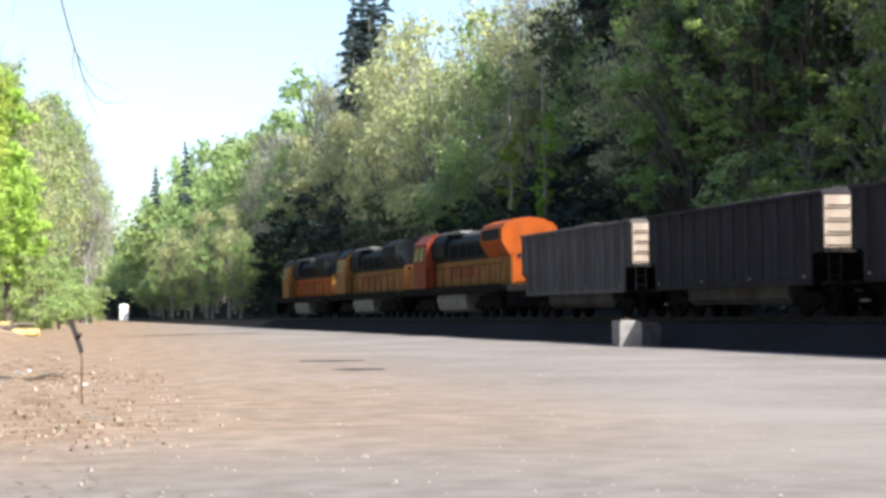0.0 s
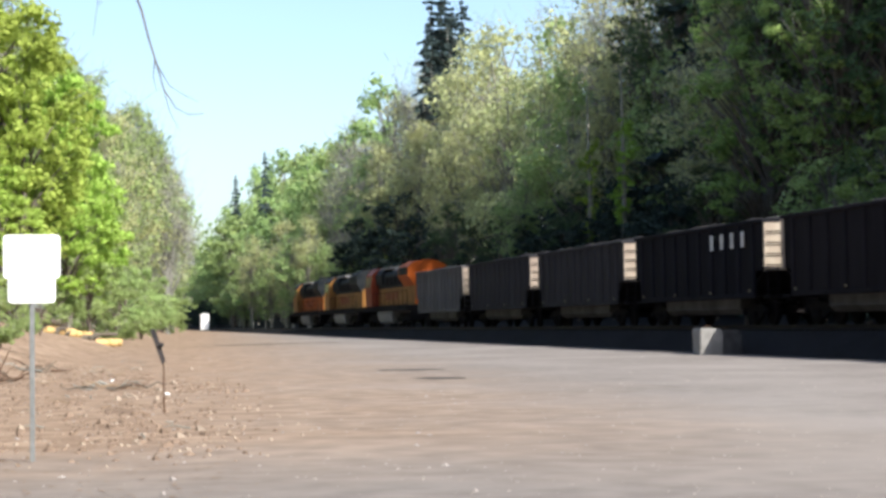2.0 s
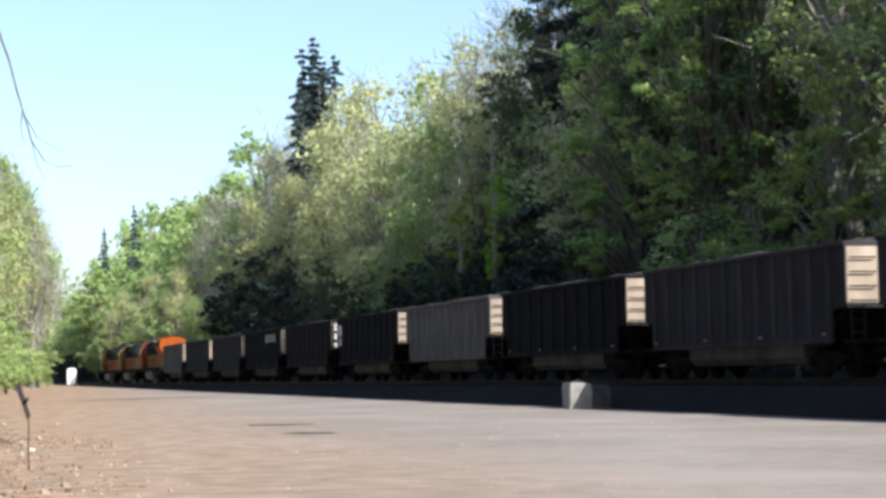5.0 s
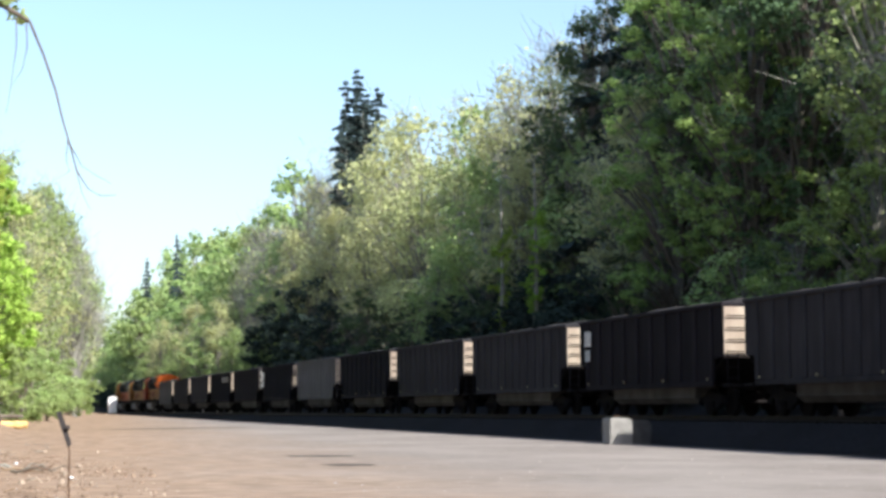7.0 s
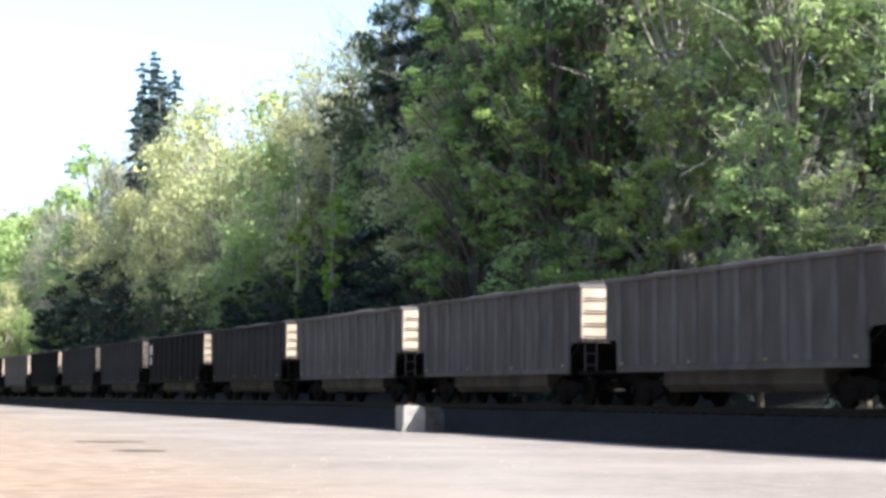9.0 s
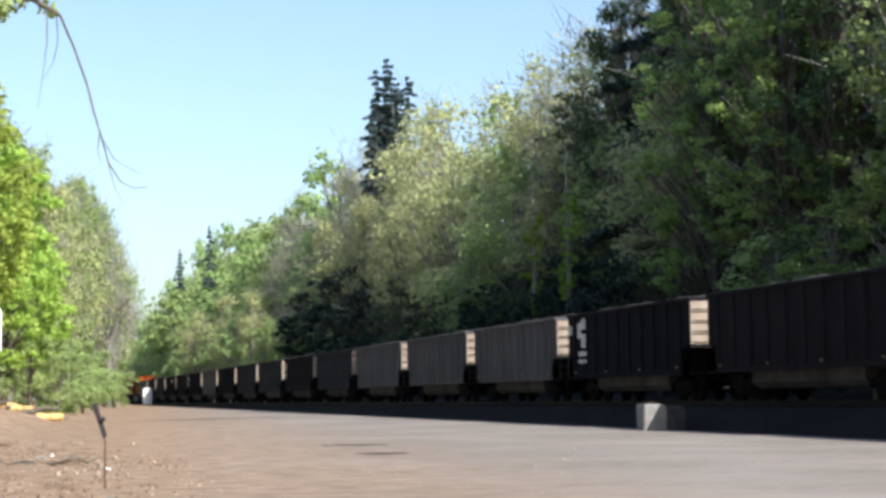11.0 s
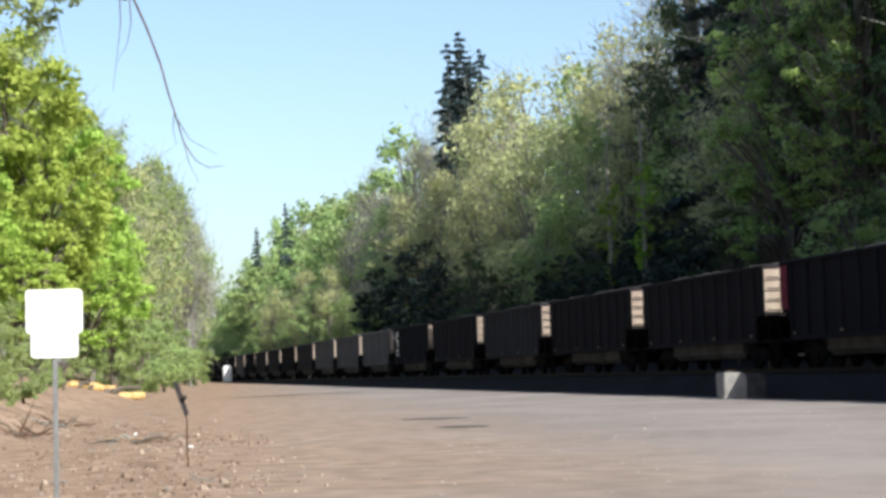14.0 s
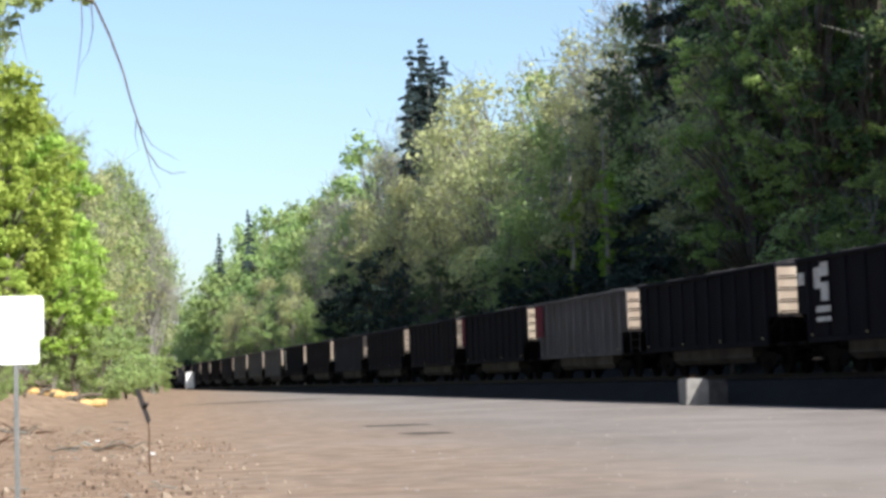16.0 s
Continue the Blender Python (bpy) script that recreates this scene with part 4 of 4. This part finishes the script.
def hillside():
    r = random.Random(8)
    for row, (x0, step, share) in enumerate(((34.8, 5.5, 0.42), (40.5, 6.5, 0.8), (46.0, 7.0, 1.0))):
        # the two tree rows begin out of view, to shade the seen trees
        y = x0 * (1.42 if row == 0 else 1.12)
        while y < 430:
            x = x0 + r.uniform(-1.2, 1.2)
            az = math.degrees(math.atan2(x, y))
            full = EYE + math.hypot(x, y) * math.tan(radians(skyline(az)))
            top = min(40, full) * share * r.uniform(0.93, 1.06)
            if row == 0:
                kind = "shrub" if y < 225 else r.choice(["pale", "olive"])
                top = ground_z(x, y) + (r.uniform(3, 5) if y < 225 else r.uniform(8, 12))
            elif az > 21.6:
                kind = "dark" if az < 23.6 else r.choice(["maple", "maple", "dark"]) if az < 28.5 else r.choice(["alder", "maple", "alder"])
                # tall trees that shade the track further on; lower ones before them let the sun through
                tall = 72 < y < 112
                top = r.uniform(35, 39) * (0.76 if row == 1 else 1.0) if tall else min(top * 1.1, (x - 26) / 0.6 + 1.5) * (0.75 if az > 36 else 1.0)
                kind = {"dark": "bigdark", "maple": "bigmaple"}.get(kind, kind) if tall else kind
            elif az > 10:
                kind = r.choice(["pale", "pale", "olive", "bare"] if row == 2 else ["olive", "pale", "pale"])
            else:
                kind = r.choice(["olive", "pale", "olive", "bare" if 8.5 < az < 11.5 else "pale"])
            if y > 250 and row and kind != "bare":
                kind = "far"
            plant(kind, x, y, top, 1.15 if y < 110 else 1.0)
            y += step * r.uniform(0.8, 1.2) * (0.8 + y / 280) * (1.3 if 0 < row and az > 24 else 1.0)
    # undergrowth and trees along the far reach of the cutting
    for i in range(34):
        y = 300 + i * 6.5
        plant("olive" if i < 9 else "shrub", 32.8 + r.uniform(-0.5, 1.2), y, ground_z(32.6, y) + (r.uniform(6, 10) if i < 9 else r.uniform(3.5, 6)), 1.2)
        if i % 3 == 0:
            plant("far", 37 + r.uniform(-1, 2), y + 6, r.uniform(17, 25), 1.2)
    # lower alders at the edge, whose leafy limbs hang over the dark undergrowth
    y = 54.0
    while y < 250:
        x = 37.0 + r.uniform(-0.6, 0.8)
        az = math.degrees(math.atan2(x, y))
        # the dark kinds here put the slope's low shade into leaf colour
        kind = "maple" if 25 < az < 29 else "alder" if az >= 29 else r.choice(["under", "dark", "under", "under", "olive"]) if az > 10.5 else "olive"
        plant(kind, x, y, ground_z(x, y) + (r.uniform(4, 8) if kind == "under" else r.uniform(8, 13)), r.uniform(0.95, 1.25) if kind == "under" else 0.9)
        y += r.uniform(6, 9)


hillside()


def special_trees():
    # the tall split-topped fir above the slope
    tall = conifer(201, 37.5, 10, 2.9, 40, "tall ragged dark fir with a split top above the wood", 0.34, 0.42, ((0, 0, 1.0), (-1.3, 0.3, 0.962), (2.7, 0.2, 0.945), (1.3, -0.5, 0.92), (0.6, 0.6, 0.96), (-1.9, -0.3, 0.8)), 2.0)
    tall.matrix_basis = pose(46.3, 214, ground_z(46.3, 214))
    for x, y, t in ((45, 110, 42), (50, 119, 43)):
        plant("fir", x, y, t, 1.25)
    # dark evergreens at the foot of the slope; their colour also carries its shade
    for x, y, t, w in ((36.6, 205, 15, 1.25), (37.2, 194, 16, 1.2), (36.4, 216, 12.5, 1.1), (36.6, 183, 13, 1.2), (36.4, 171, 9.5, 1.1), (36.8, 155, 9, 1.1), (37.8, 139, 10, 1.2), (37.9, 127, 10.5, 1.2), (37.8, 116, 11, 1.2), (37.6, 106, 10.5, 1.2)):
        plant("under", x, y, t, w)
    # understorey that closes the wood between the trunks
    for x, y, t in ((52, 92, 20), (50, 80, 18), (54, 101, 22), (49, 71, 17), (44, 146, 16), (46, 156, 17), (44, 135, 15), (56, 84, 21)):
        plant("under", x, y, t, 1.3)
    # dark trees below the firs
    for x, y, t in ((42, 118, 29), (46, 125, 33), (43.5, 131, 26), (48, 143, 29)):
        plant("bigdark", x, y, t, 1.0)
    # wood added up the slope, partly unseen, to back and shade the alders
    for x, y, t in ((53, 60, 30), (54, 70, 33), (55, 80, 35), (56, 91, 37), (60, 65, 35), (61, 77, 37), (50, 52, 24), (47, 57, 20)):
        plant("bigdark", x, y, t, 1.1)
    # young trees close beside the track, whose tops stand in the sun
    for kind, x, y, t in (("olive", 31.2, 214, 12), ("pale", 31.4, 226, 15), ("olive", 31.0, 238, 14), ("pale", 31.5, 249, 16), ("olive", 31.0, 262, 13), ("olive", 31.6, 275, 10.5), ("pale", 31.2, 289, 16), ("olive", 31.3, 304, 15)):
        plant(kind, x, y, t, 0.95)
    for x, y, t in ((38, 330, 33), (36, 364, 31.5)):
        plant("fir", x, y, t, 0.6)
    for kind, x, y, t in (("bigdark", 44, 103, 38), ("bigmaple", 43.5, 93, 36), ("bigmaple", 46, 84, 37), ("bigdark", 48, 109, 39), ("bigmaple", 38.5, 84, 25), ("bigmaple", 38.8, 94, 27)):
        plant(kind, x, y, t, 1.05)


def ivy_trunk(x, y, h, z0, z1):
    """A dead trunk wrapped in ivy."""
    ob = thing("ivy_tree", "bare trunk wrapped in bright green ivy", "tree", "ivy-clad trunks", at=pose(x, y, ground_z(x, y)))
    rnd = np.random.RandomState(int(x * 10))
    part("trunk", tube(BM(), [(0, 0, -0.5), (0.2, 0, h * 0.5), (0.1, 0.1, h)], [0.22, 0.16, 0.05], 7), ALDERBARK, ob)
    lumps = [(0.15 + rnd.normal() * 0.28, -0.1 + rnd.normal() * 0.25, z, rnd.uniform(0.3, 0.75)) for z in np.arange(z0, z1, 0.42)]
    part("ivy", quads_mesh("ivy", leaf_cloud(rnd, lumps, 1500, 0.13), IVY), None, ob, "sunlit ivy leaves")["kind"] = "stuff"


ivy_trunk(35.9, 119, 15, 3, 12)
ivy_trunk(36.4, 113, 16, 6, 13)


special_trees()


def west_wood():
    r = random.Random(21)
    # bright maples at the near end of the bank
    for x, y, t, w in ((-3.2, 97, 20.5, 1.1), (0.2, 101, 16, 0.95), (-8, 101, 22, 1.1), (-5.0, 91, 13, 0.9), (2.0, 107, 11.5, 0.75), (-1.5, 94, 15.5, 0.9), (0.6, 97, 9.5, 0.85), (-2.6, 88, 9, 0.8)):
        plant("bright", x, y, t, w)
    y = 108.0
    while y < 300:
        line = -3.2 + 0.088 * (y - 20)
        for off, share in ((3.0, 0.8), (8.0, 1.0)):
            x = line - off + r.uniform(-1, 1)
            az = math.degrees(math.atan2(x, y))
            el = 11.0 - 1.0 * max(0.0, az)
            top = (EYE + math.hypot(x, y) * math.tan(radians(max(5.2, el)))) * share * r.uniform(0.74, 1.08)
            plant(r.choice(["olive", "alder", "olive", "pale", "alder"]), x, y + r.uniform(-2, 2), min(24, top), r.uniform(0.7, 0.95))
        y += 7.5
    for x, y, t in ((14.0, 222, 20), (12.2, 200, 20)):
        plant("bare", x, y, t, 0.9)
    for i in range(19):
        y = 97 + i * 7.5
        line = -3.2 + 0.088 * (y - 20)
        plant("brush", line - r.uniform(0.4, 2.0), y, ground_z(line, y) + r.uniform(3, 6))
    # trees that close the cutting at its far end
    for i in range(16):
        plant("far", 5 + i * 2.6 if i < 7 else 32 + (i - 7) * 4, 330 + r.uniform(0, 90), r.uniform(20, 27), 1.2)
    for i in range(7):
        plant("far", 16 + r.uniform(-2, 2.5), 305 + i * 14, r.uniform(13, 19))
    # unseen trees added along the near bank and behind the lot, against sky light
    for i in range(22):
        plant("wood", -14 + r.uniform(-2, 2), 80 - i * 7.5, r.uniform(25, 30), 1.1)
    for i in range(9):
        plant("wood", -10 + i * 7.5, -45 + r.uniform(-4, 4), r.uniform(14, 18), 1.2)


def bank_brush():
    """Low green growth on the earth bank."""
    for x, y, top in ((-2.2, 52, 1.5), (-1.7, 60, 1.2), (-2.6, 66, 2.2), (-1.4, 72, 1.1), (-0.6, 82, 1.5), (-2.4, 44, 0.9)):
        plant("brush", x, y, ground_z(x, y) + top * 1.5, 0.6)


bank_brush()
west_wood()


# the pattern trees are no longer needed
for patterns in kinds.values():
    for ob in patterns:
        for o in (*ob.children_recursive, ob):
            bpy.data.objects.remove(o)


FAR = 19.2


def overhang():
    """A limb with leafy tufts and hanging bare twigs that reaches over the lot from a tree out of sight."""
    ob = thing("overhanging_tree", "leaning tree whose bare twigs hang over the lot", "tree")
    bm = BM()
    tube(bm, [(-5.6, 19.5, -0.3), (-5.3, 19.5, 3.0), (-4.2, 19.3, 5.2), (-1.9, 19.2, 5.75), (0.25, 19.2, 5.5), (0.63, 19.2, 5.28)], [0.22, 0.18, 0.12, 0.07, 0.035, 0.02], 8)
    part("trunk", bm, BARK, ob)

    def hang(pts, r):
        # points as bearing and height in degrees, as the eye sees the tree from the lot
        return tube(BM(), [(FAR * math.tan(radians(a)), FAR, EYE + FAR * math.tan(radians(e))) for a, e in pts], [0.72 * r * (1 - 0.75 * i / (len(pts) - 1)) for i in range(len(pts))], 5)
    for pts, r in (([(1.9, 12.0), (2.35, 11.0), (2.75, 9.9), (2.98, 9.0), (3.2, 8.3), (3.42, 7.5), (3.8, 6.9), (4.2, 6.7), (4.66, 6.75)], 0.020),
                   ([(1.5, 12.1), (1.52, 11.2), (1.4, 10.2), (1.25, 9.1)], 0.011),
                   ([(1.8, 12.0), (1.85, 11.2), (1.7, 10.5), (1.4, 10.0)], 0.011),
                   ([(3.15, 8.4), (3.1, 7.9), (3.2, 7.4)], 0.010),
                   ([(3.25, 8.2), (3.6, 7.6), (4.0, 7.35), (4.5, 7.1)], 0.009),
                   ([(3.42, 7.5), (3.6, 6.8), (3.9, 6.2)], 0.008),
                   ([(-0.6, 12.2), (-0.4, 11.2), (-0.2, 10.2)], 0.011)):
        part("twig", hang(pts, r), BARK, ob)
    rnd = np.random.RandomState(3)
    lumps = [(FAR * math.tan(radians(a)), FAR + rnd.normal() * 0.2, EYE + FAR * math.tan(radians(e)), s * 1.3) for a, e, s in ((1.7, 12.3, 0.12), (1.2, 12.6, 0.16), (0.4, 12.4, 0.14), (-0.9, 12.3, 0.3), (-0.6, 11.2, 0.14), (-1.8, 12.0, 0.35), (-1.2, 11.0, 0.16), (-1.6, 10.2, 0.14), (0.0, 12.0, 0.12))]
    part("leaf_tuft", quads_mesh("leaf_tuft", leaf_cloud(rnd, lumps, 1100, 0.05), LEAF_MID), None, ob)["kind"] = "stuff"


overhang()


def litter():
    """Twigs, leaves, stones and pale scraps strewn on the earth by the bank, and loose stones on the lot."""
    r = np.random.RandomState(4)
    quads = []
    for _ in range(2600):
        y = 10 + 70 * r.rand() ** 1.3
        x = 0.9 + 0.045 * y - abs(r.normal()) * 2.2
        z = ground_z(x, y) + 0.008
        a = r.uniform(0, 6.28)
        s = r.uniform(0.012, 0.045)
        d = np.array([math.cos(a), math.sin(a), 0.04]) * s
        w = np.array([-math.sin(a), math.cos(a), 0.05]) * s * 0.6
        p = np.array([x, y, z])
        quads += [p - d, p - w, p + d, p + w]
    me = quads_mesh("leaf_litter", np.array(quads), LITTERLEAF)
    tagged(new("leaf_litter", me), "dry brown leaves strewn on the earth", "leaf litter", kind="stuff")
    verts, faces = [], []
    for _ in range(5000):
        y = 9 + 70 * r.rand() ** 1.6
        x = r.uniform(-1, 21)
        s = r.uniform(0.006, 0.02) * (1 + 1.2 * (r.rand() < 0.04))
        c = np.array([x, y, ground_z(x, y)])
        k = len(verts)
        for d in ((1, 0, 0.1), (0, 1, 0.1), (-1, 0, 0.1), (0, -1, 0.1), (0, 0, 0.75)):
            verts.append(tuple(c + np.array(d) * s * r.uniform(0.6, 1.3, 3)))
        faces += [(k, k + 1, k + 4), (k + 1, k + 2, k + 4), (k + 2, k + 3, k + 4), (k + 3, k, k + 4)]
    me = bpy.data.meshes.new("loose_stones")
    me.from_pydata(verts, [], faces)
    me.materials.append(STONE)
    tagged(new("loose_stones", me), "small loose stones on the gravel", "stones", kind="stuff")
    for name, mat, count, label in (("earth_clods", CLOD, 1500, "crumbled brown earth and leaf clumps by the bank"), ("wood_chips", PALECLOD, 420, "pale dry wood chips strewn on the earth")):
        verts, faces = [], []
        heaps = [(r.uniform(-1.5, 3.6), 19 + 45 * r.rand() ** 1.3) for _ in range(26)]
        for i in range(count):
            hx, hy = heaps[r.randint(26)]
            x, y = hx + r.normal() * 0.55, hy + r.normal() * 2.2
            if y < 16 or x > 1.6 + 0.06 * y:
                continue
            s = r.uniform(0.015, 0.044) * (1 + 1.0 * (r.rand() < 0.08))
            p = np.array([x, y, ground_z(x, y)])
            k = len(verts)
            for d in ((1, 0, -0.1), (0.3, 1, -0.1), (-1, 0.4, -0.1), (-0.3, -1, -0.1), (0.4, 0.1, 0.6), (-0.4, 0.1, 0.75)):
                verts.append(tuple(p + np.array(d) * s * r.uniform(0.6, 1.4, 3)))
            faces += [(k, k + 1, k + 4), (k + 1, k + 5, k + 4), (k + 1, k + 2, k + 5), (k + 2, k + 3, k + 5), (k + 3, k + 4, k + 5), (k + 3, k, k + 4)]
        me = bpy.data.meshes.new(name)
        me.from_pydata(verts, [], faces)
        me.materials.append(mat)
        tagged(new(name, me), label, name.replace("_", " "), kind="stuff")
    for i in range(38):
        y = r.uniform(20, 62)
        x = 0.8 + 0.035 * y - abs(r.normal()) * 1.3
        ob = thing("branch", "short dry stick lying on the earth", "stick", "fallen sticks", at=pose(x, y, ground_z(x, y) + 0.02, 0, 0, r.uniform(0, 180)))
        ln = r.uniform(0.15, 0.6)
        part("stick", tube(BM(), [(-ln / 2, 0, 0), (0, r.normal() * 0.05, 0.03), (ln / 2, r.normal() * 0.06, 0.02)], [0.012, 0.009, 0.004], 5), (BARK, TWIG, LITTERLEAF)[i % 3], ob)
    for x, y in ((1.29, 41.5), (1.95, 32.5)):
        ob = thing("paper_scrap", "crumpled white paper scrap on the earth", "litter", "scraps", at=pose(x, y, ground_z(x, y), 0, 0, x * 90))
        bm = BM()
        bmesh.ops.create_icosphere(bm, subdivisions=2, radius=0.06)
        for v in bm.verts:
            v.co *= 0.75 + 0.9 * noise.noise(v.co * 22 + Vector((x, y, 0)))
            v.co.x *= 1.3
            v.co.z = max(v.co.z * 0.6 + 0.03, 0)
        part("scrap", bm, SIGNWHITE, ob)


litter()


PATCHES = ((8.45, 39.6, 0.6, 0.85, 0), (9.3, 47.0, 1.0, 0.8, 10), (12.3, 105, 6.0, 1.3, 46))


def dark_patches():
    """Dark irregular sheets laid just above the gravel."""
    for x, y, a, b, rz in PATCHES:
        ob = thing("mud_patch", "dark irregular patch on the gravel", "mud", "damp patches", kind="structure", at=pose(x, y, 0, 0, 0, rz))
        bm = BM()
        n = 28
        ring = []
        for i in range(n):
            t = 2 * math.pi * i / n
            k = 1 + 0.35 * noise.noise(Vector((math.cos(t) * 1.7 + x, math.sin(t) * 1.7 + y, 0)))
            px, py = a * k * math.cos(t), b * k * math.sin(t)
            m = pose(x, y, 0, 0, 0, rz) @ Vector((px, py, 0))
            ring.append(bm.verts.new((px, py, ground_z(m.x, m.y) + 0.008)))
        bm.faces.new(ring)
        part("damp_earth", bm, DARKPATCH, ob)


dark_patches()


def motions():
    for ob, y0 in movers:
        walk(ob, [(t, pose(TRACK_X, y0 + SPEED * t - lag, RAIL_Z)) for t, lag in ((0.0, 0.0), (4.0, 0.18), (8.0, 0.15), (12.0, 0.45), (14.0, 0.52), (16.0, 0.25))])


motions()
